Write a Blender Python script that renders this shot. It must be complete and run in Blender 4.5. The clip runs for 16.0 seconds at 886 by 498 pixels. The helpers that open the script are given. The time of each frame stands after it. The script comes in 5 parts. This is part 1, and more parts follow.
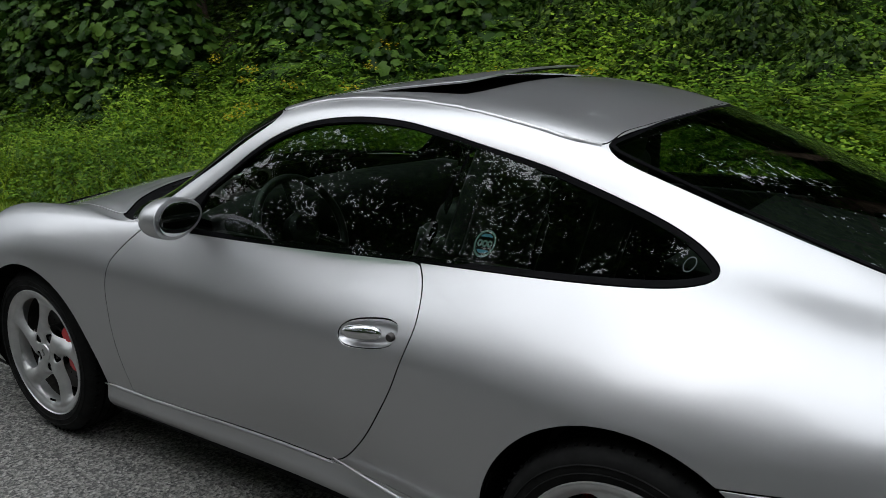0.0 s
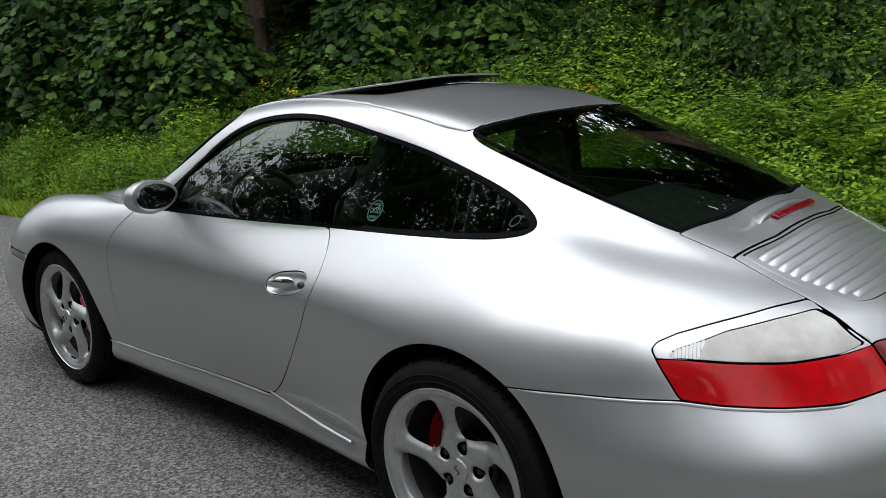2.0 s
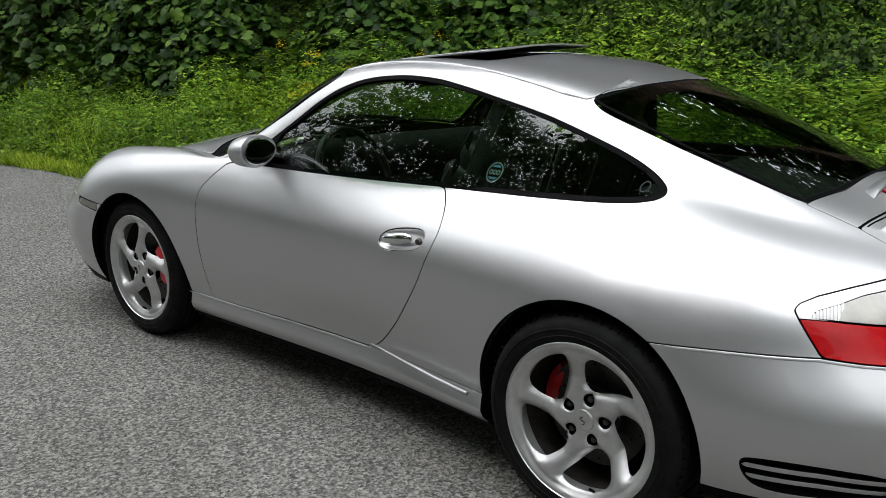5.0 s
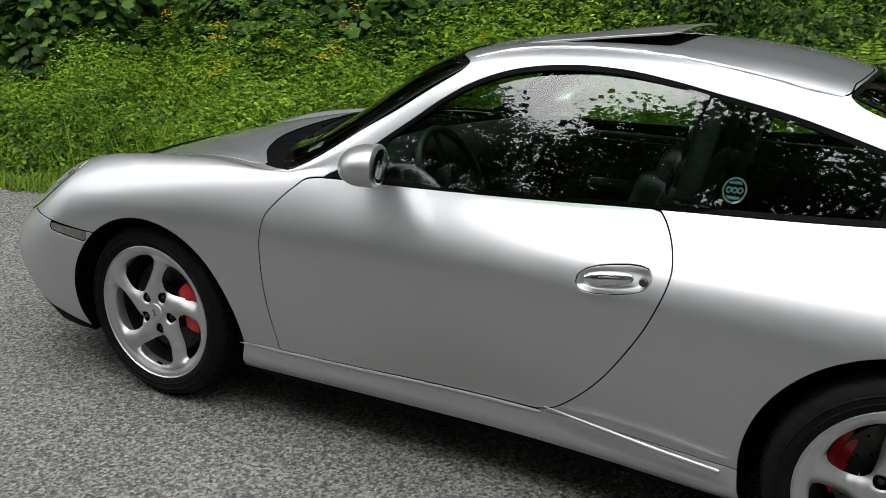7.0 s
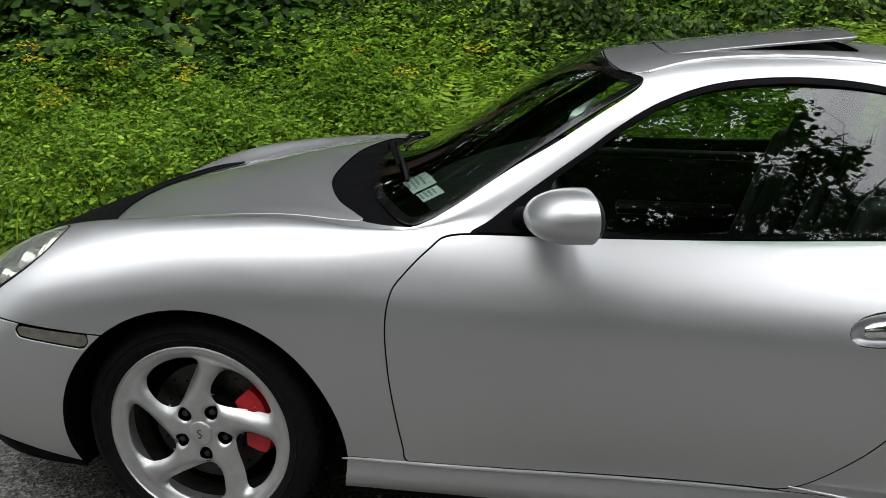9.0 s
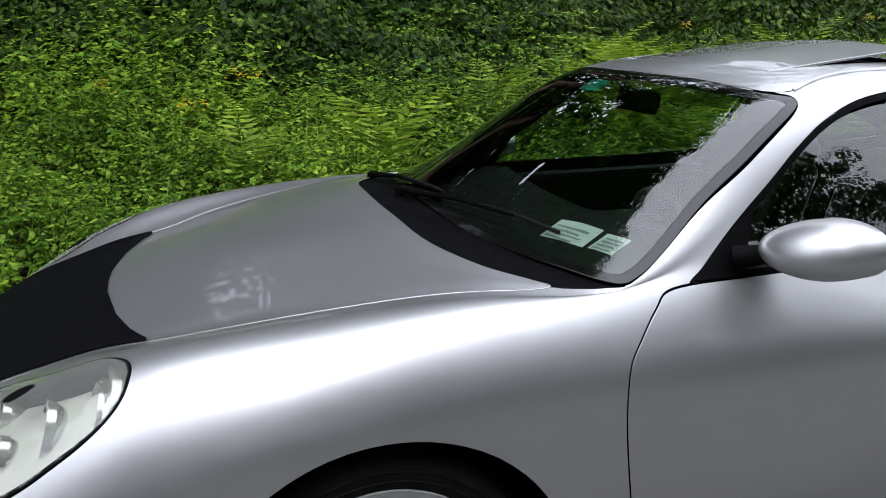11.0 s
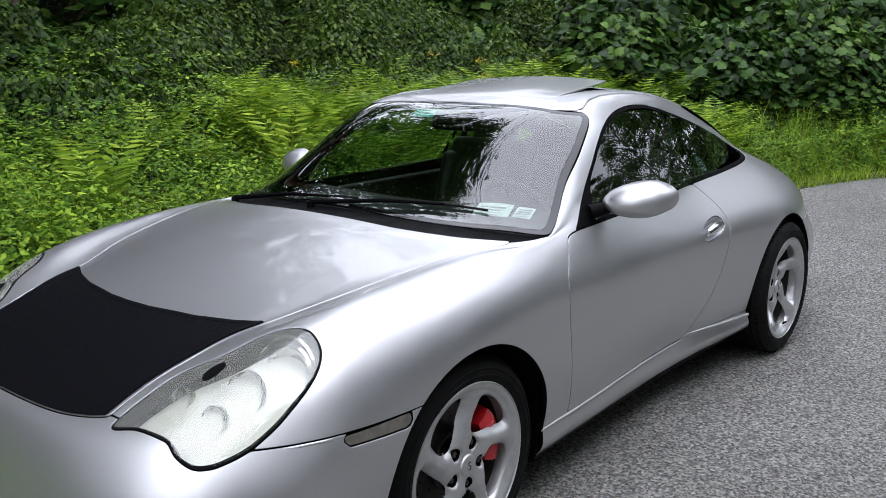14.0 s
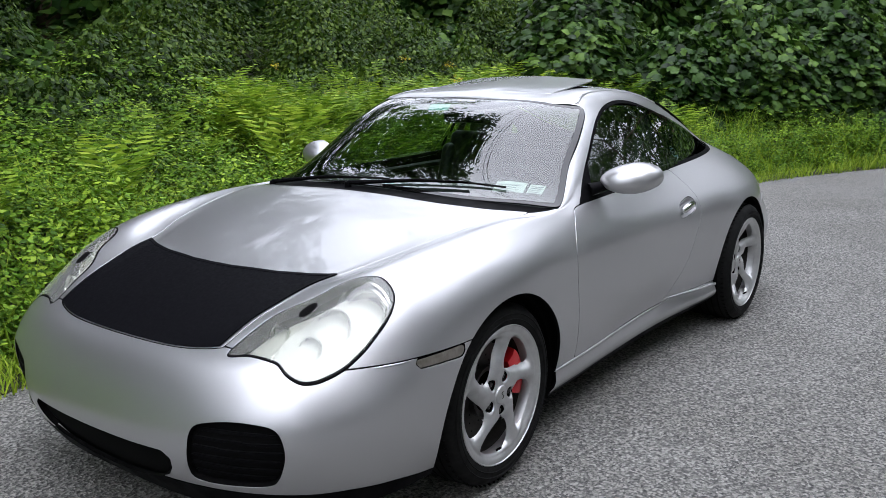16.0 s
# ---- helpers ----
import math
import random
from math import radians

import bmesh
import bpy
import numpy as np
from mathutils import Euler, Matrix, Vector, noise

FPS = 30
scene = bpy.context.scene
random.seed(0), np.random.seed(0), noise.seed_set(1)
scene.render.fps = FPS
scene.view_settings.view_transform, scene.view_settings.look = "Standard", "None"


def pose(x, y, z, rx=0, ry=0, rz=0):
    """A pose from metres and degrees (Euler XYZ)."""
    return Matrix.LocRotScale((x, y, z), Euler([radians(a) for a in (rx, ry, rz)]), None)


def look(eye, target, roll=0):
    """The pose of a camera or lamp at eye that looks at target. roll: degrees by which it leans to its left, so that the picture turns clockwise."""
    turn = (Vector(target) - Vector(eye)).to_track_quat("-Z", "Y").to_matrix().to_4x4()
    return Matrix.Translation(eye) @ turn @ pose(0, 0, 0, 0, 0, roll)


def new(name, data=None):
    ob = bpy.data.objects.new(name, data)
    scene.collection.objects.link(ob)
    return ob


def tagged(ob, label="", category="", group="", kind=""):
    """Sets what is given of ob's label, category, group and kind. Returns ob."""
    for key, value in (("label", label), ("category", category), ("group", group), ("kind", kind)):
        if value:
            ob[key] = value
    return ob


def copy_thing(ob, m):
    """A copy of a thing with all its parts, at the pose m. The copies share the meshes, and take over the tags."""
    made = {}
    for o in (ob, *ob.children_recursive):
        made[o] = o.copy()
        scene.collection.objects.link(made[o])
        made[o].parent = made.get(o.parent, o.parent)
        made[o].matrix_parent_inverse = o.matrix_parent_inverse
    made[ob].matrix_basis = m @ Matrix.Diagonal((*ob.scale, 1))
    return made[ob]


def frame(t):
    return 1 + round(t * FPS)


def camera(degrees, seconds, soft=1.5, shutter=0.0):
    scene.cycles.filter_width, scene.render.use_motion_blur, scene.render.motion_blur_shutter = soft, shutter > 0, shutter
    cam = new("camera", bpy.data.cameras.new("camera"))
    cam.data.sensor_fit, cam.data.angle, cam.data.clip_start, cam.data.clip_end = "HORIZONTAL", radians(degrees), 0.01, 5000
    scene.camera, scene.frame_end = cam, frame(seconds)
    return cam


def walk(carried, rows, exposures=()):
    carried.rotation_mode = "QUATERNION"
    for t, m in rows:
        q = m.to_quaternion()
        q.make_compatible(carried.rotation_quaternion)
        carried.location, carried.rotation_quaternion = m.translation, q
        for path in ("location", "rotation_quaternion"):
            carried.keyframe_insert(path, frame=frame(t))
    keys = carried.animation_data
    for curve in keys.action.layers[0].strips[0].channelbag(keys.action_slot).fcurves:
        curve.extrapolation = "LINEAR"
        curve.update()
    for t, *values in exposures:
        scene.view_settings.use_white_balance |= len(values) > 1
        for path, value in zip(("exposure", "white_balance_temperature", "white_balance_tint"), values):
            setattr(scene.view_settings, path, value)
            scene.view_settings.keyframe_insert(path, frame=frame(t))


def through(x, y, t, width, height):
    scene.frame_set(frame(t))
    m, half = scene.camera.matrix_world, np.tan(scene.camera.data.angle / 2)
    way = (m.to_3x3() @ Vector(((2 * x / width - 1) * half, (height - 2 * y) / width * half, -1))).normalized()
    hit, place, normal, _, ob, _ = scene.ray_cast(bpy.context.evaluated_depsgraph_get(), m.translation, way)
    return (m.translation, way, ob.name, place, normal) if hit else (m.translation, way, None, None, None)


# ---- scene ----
cam = camera(54.1, 16.0, soft=0.7)
EXPOSURES = [(0, -0.57, 6230, 10), (1.5, -0.38, 6230, 10), (3.5, -0.01, 6430, 10), (5, 0.06, 6430, 10), (7.5, 0.19, 6430, 10), (9, 0.12, 6430, 10), (11, 0.01, 6050, 15), (12, 0.01, 6000, 16), (14, 0.25, 6000, 16), (16, 0.31, 6000, 16)]
PATH = [
    (0, (1.848, -2.363, 1.499), (0.685, -0.823, 0.973), -1.7),
    (0.5, (1.947, -2.386, 1.482), (0.784, -0.841, 0.972), -2.4),
    (1, (2.167, -2.362, 1.459), (0.935, -0.866, 0.965), -2.8),
    (1.5, (2.385, -2.377, 1.445), (1.107, -0.915, 0.966), -2.4),
    (2, (2.61, -2.449, 1.43), (1.292, -1.015, 0.975), -2.5),
    (2.5, (2.773, -2.49, 1.438), (1.429, -1.08, 0.982), -1.9),
    (3, (2.869, -2.494, 1.429), (1.498, -1.113, 0.969), -1.6),
    (3.5, (2.893, -2.567, 1.409), (1.5, -1.206, 0.954), -0.6),
    (4, (2.786, -2.727, 1.4), (1.453, -1.309, 0.939), 0.1),
    (4.5, (2.604, -2.824, 1.405), (1.328, -1.36, 0.926), 0.2),
    (5, (2.33, -2.842, 1.43), (1.08, -1.371, 0.91), 0.1),
    (5.2, (2.219, -2.869, 1.429), (0.983, -1.386, 0.908), 0.1),
    (7.3, (0.868, -2.891, 1.439), (0.028, -1.171, 0.859), 0.9),
    (7.5, (0.769, -2.866, 1.414), (-0.047, -1.129, 0.852), 0.9),
    (8, (0.488, -2.741, 1.402), (-0.244, -0.967, 0.838), 0.4),
    (8.5, (0.143, -2.713, 1.413), (-0.411, -0.881, 0.834), 0.3),
    (9, (-0.22, -2.718, 1.396), (-0.549, -0.825, 0.842), 0.4),
    (9.2, (-0.36, -2.685, 1.377), (-0.612, -0.776, 0.838), 0.7),
    (11.3, (-1.604, -2.202, 1.411), (-0.92, -0.396, 0.893), -0.6),
    (11.5, (-1.673, -2.183, 1.433), (-0.914, -0.41, 0.903), -0.6),
    (12, (-1.925, -2.16, 1.464), (-0.868, -0.543, 0.945), -0.8),
    (12.5, (-2.148, -2.233, 1.467), (-0.896, -0.75, 0.982), -1.6),
    (13, (-2.42, -2.271, 1.483), (-1.062, -0.881, 1.011), -0.8),
    (13.5, (-2.716, -2.203, 1.465), (-1.265, -0.907, 1.004), -0.4),
    (14, (-2.913, -2.244, 1.463), (-1.43, -0.981, 1.009), -0.9),
    (14.5, (-3.101, -2.344, 1.444), (-1.599, -1.099, 1.004), -0.9),
    (15, (-3.239, -2.343, 1.438), (-1.718, -1.119, 1.003), -0.3),
    (15.5, (-3.407, -2.304, 1.435), (-1.842, -1.136, 1.003), -0.3),
    (16, (-3.492, -2.341, 1.45), (-1.932, -1.171, 1.008), -0.6),
]
walk(cam, [(t, look(eye, target, roll)) for t, eye, target, roll in PATH], exposures=EXPOSURES)

# ---- world and light ----
world = bpy.data.worlds.new("world")
scene.world = world
world.use_nodes = True
wn = world.node_tree
sky = wn.nodes.new("ShaderNodeTexSky")
sky.sky_type, sky.sun_disc = "NISHITA", False
sky.sun_elevation, sky.sun_rotation = radians(62), radians(200)
sky.air_density, sky.dust_density, sky.ozone_density = 1.0, 4.0, 1.0
# an overcast sky: most of the blue is taken out
grey = wn.nodes.new("ShaderNodeHueSaturation")
grey.inputs["Saturation"].default_value = 0.28
wn.links.new(sky.outputs[0], grey.inputs["Color"])
cloud = wn.nodes.new("ShaderNodeMixRGB")
cloud.inputs["Fac"].default_value = 0.8
cloud.inputs[2].default_value = (8.6, 8.9, 9.2, 1)
wn.links.new(grey.outputs[0], cloud.inputs[1])
# the cloud cover is brighter overhead than near the horizon
where = wn.nodes.new("ShaderNodeTexCoord")
apart = wn.nodes.new("ShaderNodeSeparateXYZ")
rise = wn.nodes.new("ShaderNodeMapRange")
for i, value in enumerate((0.0, 1.0, 0.42, 2.4), 1):
    rise.inputs[i].default_value = value
lit = wn.nodes.new("ShaderNodeMixRGB")
lit.blend_type = "MULTIPLY"
lit.inputs["Fac"].default_value = 1.0
wn.links.new(where.outputs["Generated"], apart.inputs[0])
wn.links.new(apart.outputs["Z"], rise.inputs[0])
wn.links.new(cloud.outputs[0], lit.inputs[1])
wn.links.new(rise.outputs[0], lit.inputs[2])
wn.links.new(lit.outputs[0], wn.nodes["Background"].inputs["Color"])
wn.nodes["Background"].inputs["Strength"].default_value = 0.15

sun_data = bpy.data.lights.new("sun", "SUN")
sun_data.energy, sun_data.angle, sun_data.color = 1.5, radians(120), (1.0, 0.98, 0.94)
sun = new("sun", sun_data)
sun.matrix_world = look((-1.2, -2.5, 9), (0, 0, 0))


# ---- materials ----
def material(name, base=(0.5, 0.5, 0.5), rough=0.5, metal=0.0, coat=0.0, coat_rough=0.03, spec=0.5):
    m = bpy.data.materials.new(name)
    m.use_nodes = True
    b = m.node_tree.nodes["Principled BSDF"]
    b.inputs["Base Color"].default_value = (*base, 1)
    b.inputs["Roughness"].default_value = rough
    b.inputs["Metallic"].default_value = metal
    b.inputs["Coat Weight"].default_value = coat
    b.inputs["Coat Roughness"].default_value = coat_rough
    b.inputs["Specular IOR Level"].default_value = spec
    return m


def bsdf(m):
    return m.node_tree.nodes["Principled BSDF"]


def node(m, kind, **values):
    n = m.node_tree.nodes.new(kind)
    for key, value in values.items():
        n.inputs[key.replace("_", " ")].default_value = value
    return n


def link(m, a, b):
    m.node_tree.links.new(a, b)


def coords(m):
    return node(m, "ShaderNodeTexCoord").outputs["Object"]


def noise_tex(m, scale, detail=4, rough=0.6):
    n = node(m, "ShaderNodeTexNoise", Scale=scale, Detail=detail, Roughness=rough)
    link(m, coords(m), n.inputs["Vector"])
    return n.outputs["Fac"]


def ramp(m, fac, stops):
    r = m.node_tree.nodes.new("ShaderNodeValToRGB")
    while len(r.color_ramp.elements) < len(stops):
        r.color_ramp.elements.new(0.5)
    for e, (at, c) in zip(r.color_ramp.elements, stops):
        e.position, e.color = at, (*c, 1)
    link(m, fac, r.inputs[0])
    return r.outputs[0]


def spread(m, fac, lo, hi, a=0.0, b=1.0):
    r = node(m, "ShaderNodeMapRange")
    for i, v in enumerate((a, b, lo, hi), 1):
        r.inputs[i].default_value = v
    link(m, fac, r.inputs[0])
    return r.outputs[0]


def bump(m, fac, strength=0.3, distance=0.01):
    n = node(m, "ShaderNodeBump", Strength=strength, Distance=distance)
    link(m, fac, n.inputs["Height"])
    link(m, n.outputs[0], bsdf(m).inputs["Normal"])


def speckled(m, scale, stops, rough=None, height=0.0, distance=0.01):
    """Colour, gloss and relief from one noise."""
    f = noise_tex(m, scale)
    link(m, ramp(m, f, stops), bsdf(m).inputs["Base Color"])
    if rough:
        link(m, spread(m, noise_tex(m, scale * 0.3), *rough, 0.3, 0.7), bsdf(m).inputs["Roughness"])
    if height:
        bump(m, f, height, distance)
    return m


# metallic paint: flakes and a clear coat, with a thin film of dust
paint = material("silver_paint", (0.52, 0.52, 0.53), 0.41, 0.88, 0.9, 0.02)
link(paint, ramp(paint, noise_tex(paint, 900, 2), [(0.3, (0.48, 0.48, 0.485)), (0.7, (0.58, 0.58, 0.585))]), bsdf(paint).inputs["Base Color"])
link(paint, spread(paint, noise_tex(paint, 3.5), 0.38, 0.44, 0.3, 0.7), bsdf(paint).inputs["Roughness"])
link(paint, spread(paint, noise_tex(paint, 6), 0.01, 0.035, 0.35, 0.7), bsdf(paint).inputs["Coat Roughness"])
black_trim = speckled(material("black_trim", (0.008, 0.008, 0.009), 0.5, spec=0.03), 40, [(0.3, (0.0025, 0.0025, 0.003)), (0.7, (0.005, 0.005, 0.0055))], (0.45, 0.65))
# for black parts; also the shade in joints and bolt wells, as colour
gap_black = material("part_and_shade_black", (0.003, 0.003, 0.003), 0.9, spec=0.08)
rubber = speckled(material("tyre_rubber", rough=0.7, spec=0.15), 60, [(0.3, (0.003, 0.003, 0.003)), (0.7, (0.0075, 0.0075, 0.007))], (0.6, 0.85), 0.1, 0.002)
alloy = speckled(material("alloy_silver", rough=0.4, metal=0.8, coat=0.25, coat_rough=.1), 25, [(0.3, (0.50, 0.50, 0.50)), (0.7, (0.60, 0.60, 0.59))], (0.34, 0.46))
dark_metal = speckled(material("dark_metal", rough=0.5, metal=0.7), 30, [(0.3, (0.05, 0.048, 0.045)), (0.7, (0.11, 0.10, 0.095))], (0.4, 0.6))
# rim metal with the shade deep in the wheel put into its colour
shaded_metal = speckled(material("shaded_metal", rough=0.7, metal=0.3), 30, [(0.3, (0.020, 0.018, 0.016)), (0.7, (0.05, 0.045, 0.04))], (0.6, 0.8))
disc_metal = speckled(material("disc_metal", rough=0.45, metal=0.8), 20, [(0.3, (0.035, 0.033, 0.031)), (0.7, (0.075, 0.071, 0.068))])
chrome = material("chrome", (0.75, 0.75, 0.75), 0.08, 1.0)
caliper_red = speckled(material("caliper_red", rough=0.35, coat=0.3), 30, [(0.3, (0.55, 0.008, 0.015)), (0.7, (0.66, 0.015, 0.025))])
vinyl = speckled(material("black_vinyl", rough=0.6, spec=0.05), 300, [(0.3, (0.002, 0.002, 0.0028)), (0.7, (0.0045, 0.0045, 0.006))], (0.5, 0.7), 0.15, 0.001)
leather = speckled(material("black_leather", rough=0.5), 120, [(0.3, (0.006, 0.006, 0.0065)), (0.7, (0.012, 0.012, 0.0125))], (0.4, 0.6), 0.1, 0.002)
plastic = speckled(material("dark_plastic", rough=0.6, spec=0.25), 90, [(0.3, (0.005, 0.005, 0.0055)), (0.7, (0.011, 0.011, 0.0115))], (0.45, 0.65), 0.05, 0.001)
carpet = speckled(material("dark_carpet", rough=0.95), 200, [(0.3, (0.004, 0.004, 0.004)), (0.7, (0.011, 0.011, 0.011))])


def glass_material(name, tint, rough=0.0, ior=1.5, thin=1.0, milky=0.0):
    """Thin tinted glass: what passes through it is coloured, what it mirrors is not."""
    m = bpy.data.materials.new(name)
    m.use_nodes = True
    t = m.node_tree
    t.nodes.remove(t.nodes["Principled BSDF"])
    clear = node(m, "ShaderNodeBsdfTransparent", Color=(*tint, 1))
    gloss = node(m, "ShaderNodeBsdfGlossy", Color=(1, 1, 1, 1), Roughness=rough)
    face = node(m, "ShaderNodeLayerWeight", Blend=0.5)
    fifth = node(m, "ShaderNodeMath")
    fifth.operation = "POWER"
    fifth.inputs[1].default_value = 4.6
    fres = node(m, "ShaderNodeMapRange")
    fres.inputs[3].default_value = ((ior - 1) / (ior + 1)) ** 2
    link(m, face.outputs["Facing"], fifth.inputs[0])
    link(m, fifth.outputs[0], fres.inputs[0])
    mix = node(m, "ShaderNodeMixShader")
    gain = node(m, "ShaderNodeMath")
    gain.operation = "MULTIPLY"
    gain.inputs[1].default_value = thin
    gain.use_clamp = True
    link(m, fres.outputs[0], gain.inputs[0])
    link(m, gain.outputs[0], mix.inputs[0])
    link(m, clear.outputs[0], mix.inputs[1])
    link(m, gloss.outputs[0], mix.inputs[2])
    last = mix.outputs[0]
    if milky:
        haze = node(m, "ShaderNodeBsdfDiffuse", Color=(0.85, 0.86, 0.80, 1))
        veil = node(m, "ShaderNodeMixShader", Fac=milky)
        link(m, last, veil.inputs[1])
        link(m, haze.outputs[0], veil.inputs[2])
        last = veil.outputs[0]
    link(m, last, t.nodes["Material Output"].inputs[0])
    return m


window_glass = glass_material("tinted_glass", (0.50, 0.60, 0.52), thin=2.1)
screen_glass = glass_material("windscreen_glass", (0.58, 0.68, 0.61), thin=2.1)
frit = speckled(material("black_frit", rough=0.06, spec=0.5), 60, [(0.3, (0.004, 0.004, 0.004)), (0.7, (0.007, 0.007, 0.007))])
mirror_glass = material("mirror_glass", (0.8, 0.82, 0.83), 0.02, 1.0)
lamp_glass = glass_material("lamp_cover", (0.95, 0.96, 0.92), rough=0.02, thin=1.8, milky=0.13)
reflector = speckled(material("lamp_reflector", rough=0.2, metal=0.85, coat=0.2), 20, [(0.3, (0.58, 0.59, 0.55)), (0.7, (0.68, 0.69, 0.64))], (0.12, 0.26))
lamp_shell = speckled(material("lamp_shell", rough=0.35, metal=0.1), 20, [(0.3, (0.55, 0.56, 0.50)), (0.7, (0.63, 0.64, 0.575))], (0.3, 0.4))
red_lens = speckled(material("red_lens", rough=0.3, coat=0.35, coat_rough=.01, spec=0.08), 14, [(0.3, (0.34, 0.0003, 0.002)), (0.7, (0.56, 0.0006, 0.004))])
dark_lens = speckled(material("dark_red_lens", rough=0.25, coat=0.8, coat_rough=.02, spec=0.2), 14, [(0.3, (0.13, 0.002, 0.006)), (0.7, (0.22, 0.004, 0.010))])
clear_lens = speckled(material("grey_lens", rough=0.2, coat=1.0, coat_rough=.01), 9, [(0.3, (0.33, 0.315, 0.285)), (0.5, (0.42, 0.40, 0.36)), (0.7, (0.52, 0.50, 0.46))])

# ---- the car's outer skin: nine design lines swept from the nose round the left side to the tail ----
def line(*v):
    return [v[i:i + 3] for i in range(0, len(v), 3)]


LINES = [
    line(-2.08, 0, .17, -2.07, -.30, .17, -2.00, -.55, .17, -1.86, -.72, .17, -1.68, -.80, .17, -1.45, -.815, .17, -1.175, -.815, .17,
         -.85, -.80, .17, -.62, -.79, .165, -.35, -.785, .165, -.08, -.785, .165, .35, -.79, .165, .80, -.82, .17, 1.2, -.84, .20,
         1.5, -.83, .21, 1.75, -.77, .22, 1.98, -.60, .23, 2.12, -.33, .23, 2.15, 0, .23),
    line(-2.15, 0, .28, -2.135, -.32, .28, -2.06, -.58, .28, -1.92, -.76, .28, -1.70, -.845, .28, -1.45, -.86, .28, -1.175, -.86, .28,
         -.85, -.835, .28, -.62, -.832, .285, -.35, -.82, .285, -.08, -.805, .29, .35, -.805, .29, .80, -.86, .29, 1.2, -.885, .31,
         1.5, -.875, .33, 1.75, -.82, .34, 2.02, -.64, .34, 2.19, -.35, .34, 2.225, 0, .34),
    line(-2.175, 0, .42, -2.155, -.33, .42, -2.085, -.60, .43, -1.95, -.785, .44, -1.71, -.87, .45, -1.45, -.885, .45, -1.175, -.89, .45,
         -.85, -.872, .45, -.62, -.86, .45, -.35, -.85, .45, -.08, -.845, .45, .35, -.845, .45, .80, -.885, .45, 1.2, -.912, .47,
         1.5, -.895, .48, 1.75, -.835, .49, 2.04, -.66, .49, 2.225, -.36, .49, 2.26, 0, .49),
    line(-2.11, 0, .575, -2.095, -.32, .575, -2.03, -.57, .57, -1.90, -.74, .575, -1.68, -.852, .585, -1.45, -.878, .60, -1.175, -.888, .61,
         -.85, -.872, .60, -.62, -.862, .60, -.35, -.855, .60, -.08, -.85, .60, .35, -.85, .60, .80, -.885, .61, 1.2, -.912, .62,
         1.5, -.865, .625, 1.757, -.76, .633, 2.0, -.57, .62, 2.15, -.30, .61, 2.185, 0, .61),
    line(-2.04, 0, .624, -2.02, -.30, .624, -1.955, -.52, .640, -1.83, -.68, .675, -1.65, -.80, .70, -1.45, -.845, .715, -1.175, -.866, .735,
         -.85, -.86, .735, -.60, -.845, .735, -.35, -.84, .735, -.08, -.835, .735, .35, -.832, .735, .80, -.85, .745, 1.2, -.862, .755,
         1.5, -.81, .745, 1.70, -.735, .74, 1.93, -.545, .725, 2.08, -.29, .71, 2.11, 0, .705),
    line(-1.95, 0, .668, -1.93, -.26, .672, -1.86, -.48, .70, -1.76, -.62, .745, -1.61, -.70, .785, -1.43, -.745, .815, -1.175, -.79, .828,
         -.85, -.795, .840, -.59, -.775, .857, -.35, -.76, .87, -.06, -.74, .882, .38, -.70, .888, .80, -.70, .90, 1.2, -.69, .905,
         1.48, -.665, .868, 1.66, -.60, .84, 1.86, -.47, .80, 2.01, -.26, .775, 2.04, 0, .77),
    line(-1.82, 0, .715, -1.80, -.22, .715, -1.75, -.40, .725, -1.68, -.52, .765, -1.58, -.60, .80, -1.41, -.655, .830, -1.16, -.705, .858,
         -.88, -.735, .868, -.61, -.755, .868, -.36, -.705, .965, -.09, -.665, 1.05, .38, -.625, 1.055, .80, -.59, 1.035, 1.2, -.565, .985,
         1.44, -.54, .925, 1.60, -.50, .895, 1.78, -.41, .85, 1.91, -.23, .825, 1.94, 0, .82),
    line(-1.65, 0, .77, -1.64, -.19, .768, -1.61, -.34, .765, -1.57, -.44, .765, -1.50, -.52, .782, -1.37, -.572, .813, -1.13, -.628, .850,
         -.90, -.672, .871, -.66, -.72, .882, -.38, -.62, 1.06, -.11, -.567, 1.215, .38, -.53, 1.235, .80, -.47, 1.20, 1.15, -.445, 1.10,
         1.38, -.435, 1.015, 1.54, -.42, .955, 1.70, -.34, .905, 1.81, -.19, .88, 1.84, 0, .88),
    line(-1.45, 0, .825, -1.44, -.14, .825, -1.42, -.25, .822, -1.39, -.31, .82, -1.33, -.36, .833, -1.25, -.39, .850, -1.12, -.41, .874,
         -.95, -.43, .900, -.76, -.46, .920, -.47, -.39, 1.09, -.18, -.34, 1.242, .36, -.32, 1.277, .80, -.28, 1.235, 1.12, -.26, 1.14,
         1.34, -.26, 1.06, 1.48, -.24, 1.0, 1.60, -.19, .955, 1.69, -.11, .935, 1.72, 0, .93),
    line(-1.30, 0, .862, -1.285, 0, .864, -1.265, 0, .868, -1.24, 0, .873, -1.21, 0, .879, -1.17, 0, .886, -1.08, 0, .902,
         -.96, 0, .920, -.80, 0, .940, -.51, 0, 1.105, -.21, 0, 1.252, .36, 0, 1.292, .80, 0, 1.247, 1.10, 0, 1.16,
         1.30, 0, 1.085, 1.42, 0, 1.04, 1.50, 0, 1.01, 1.55, 0, .99, 1.58, 0, .98),
]


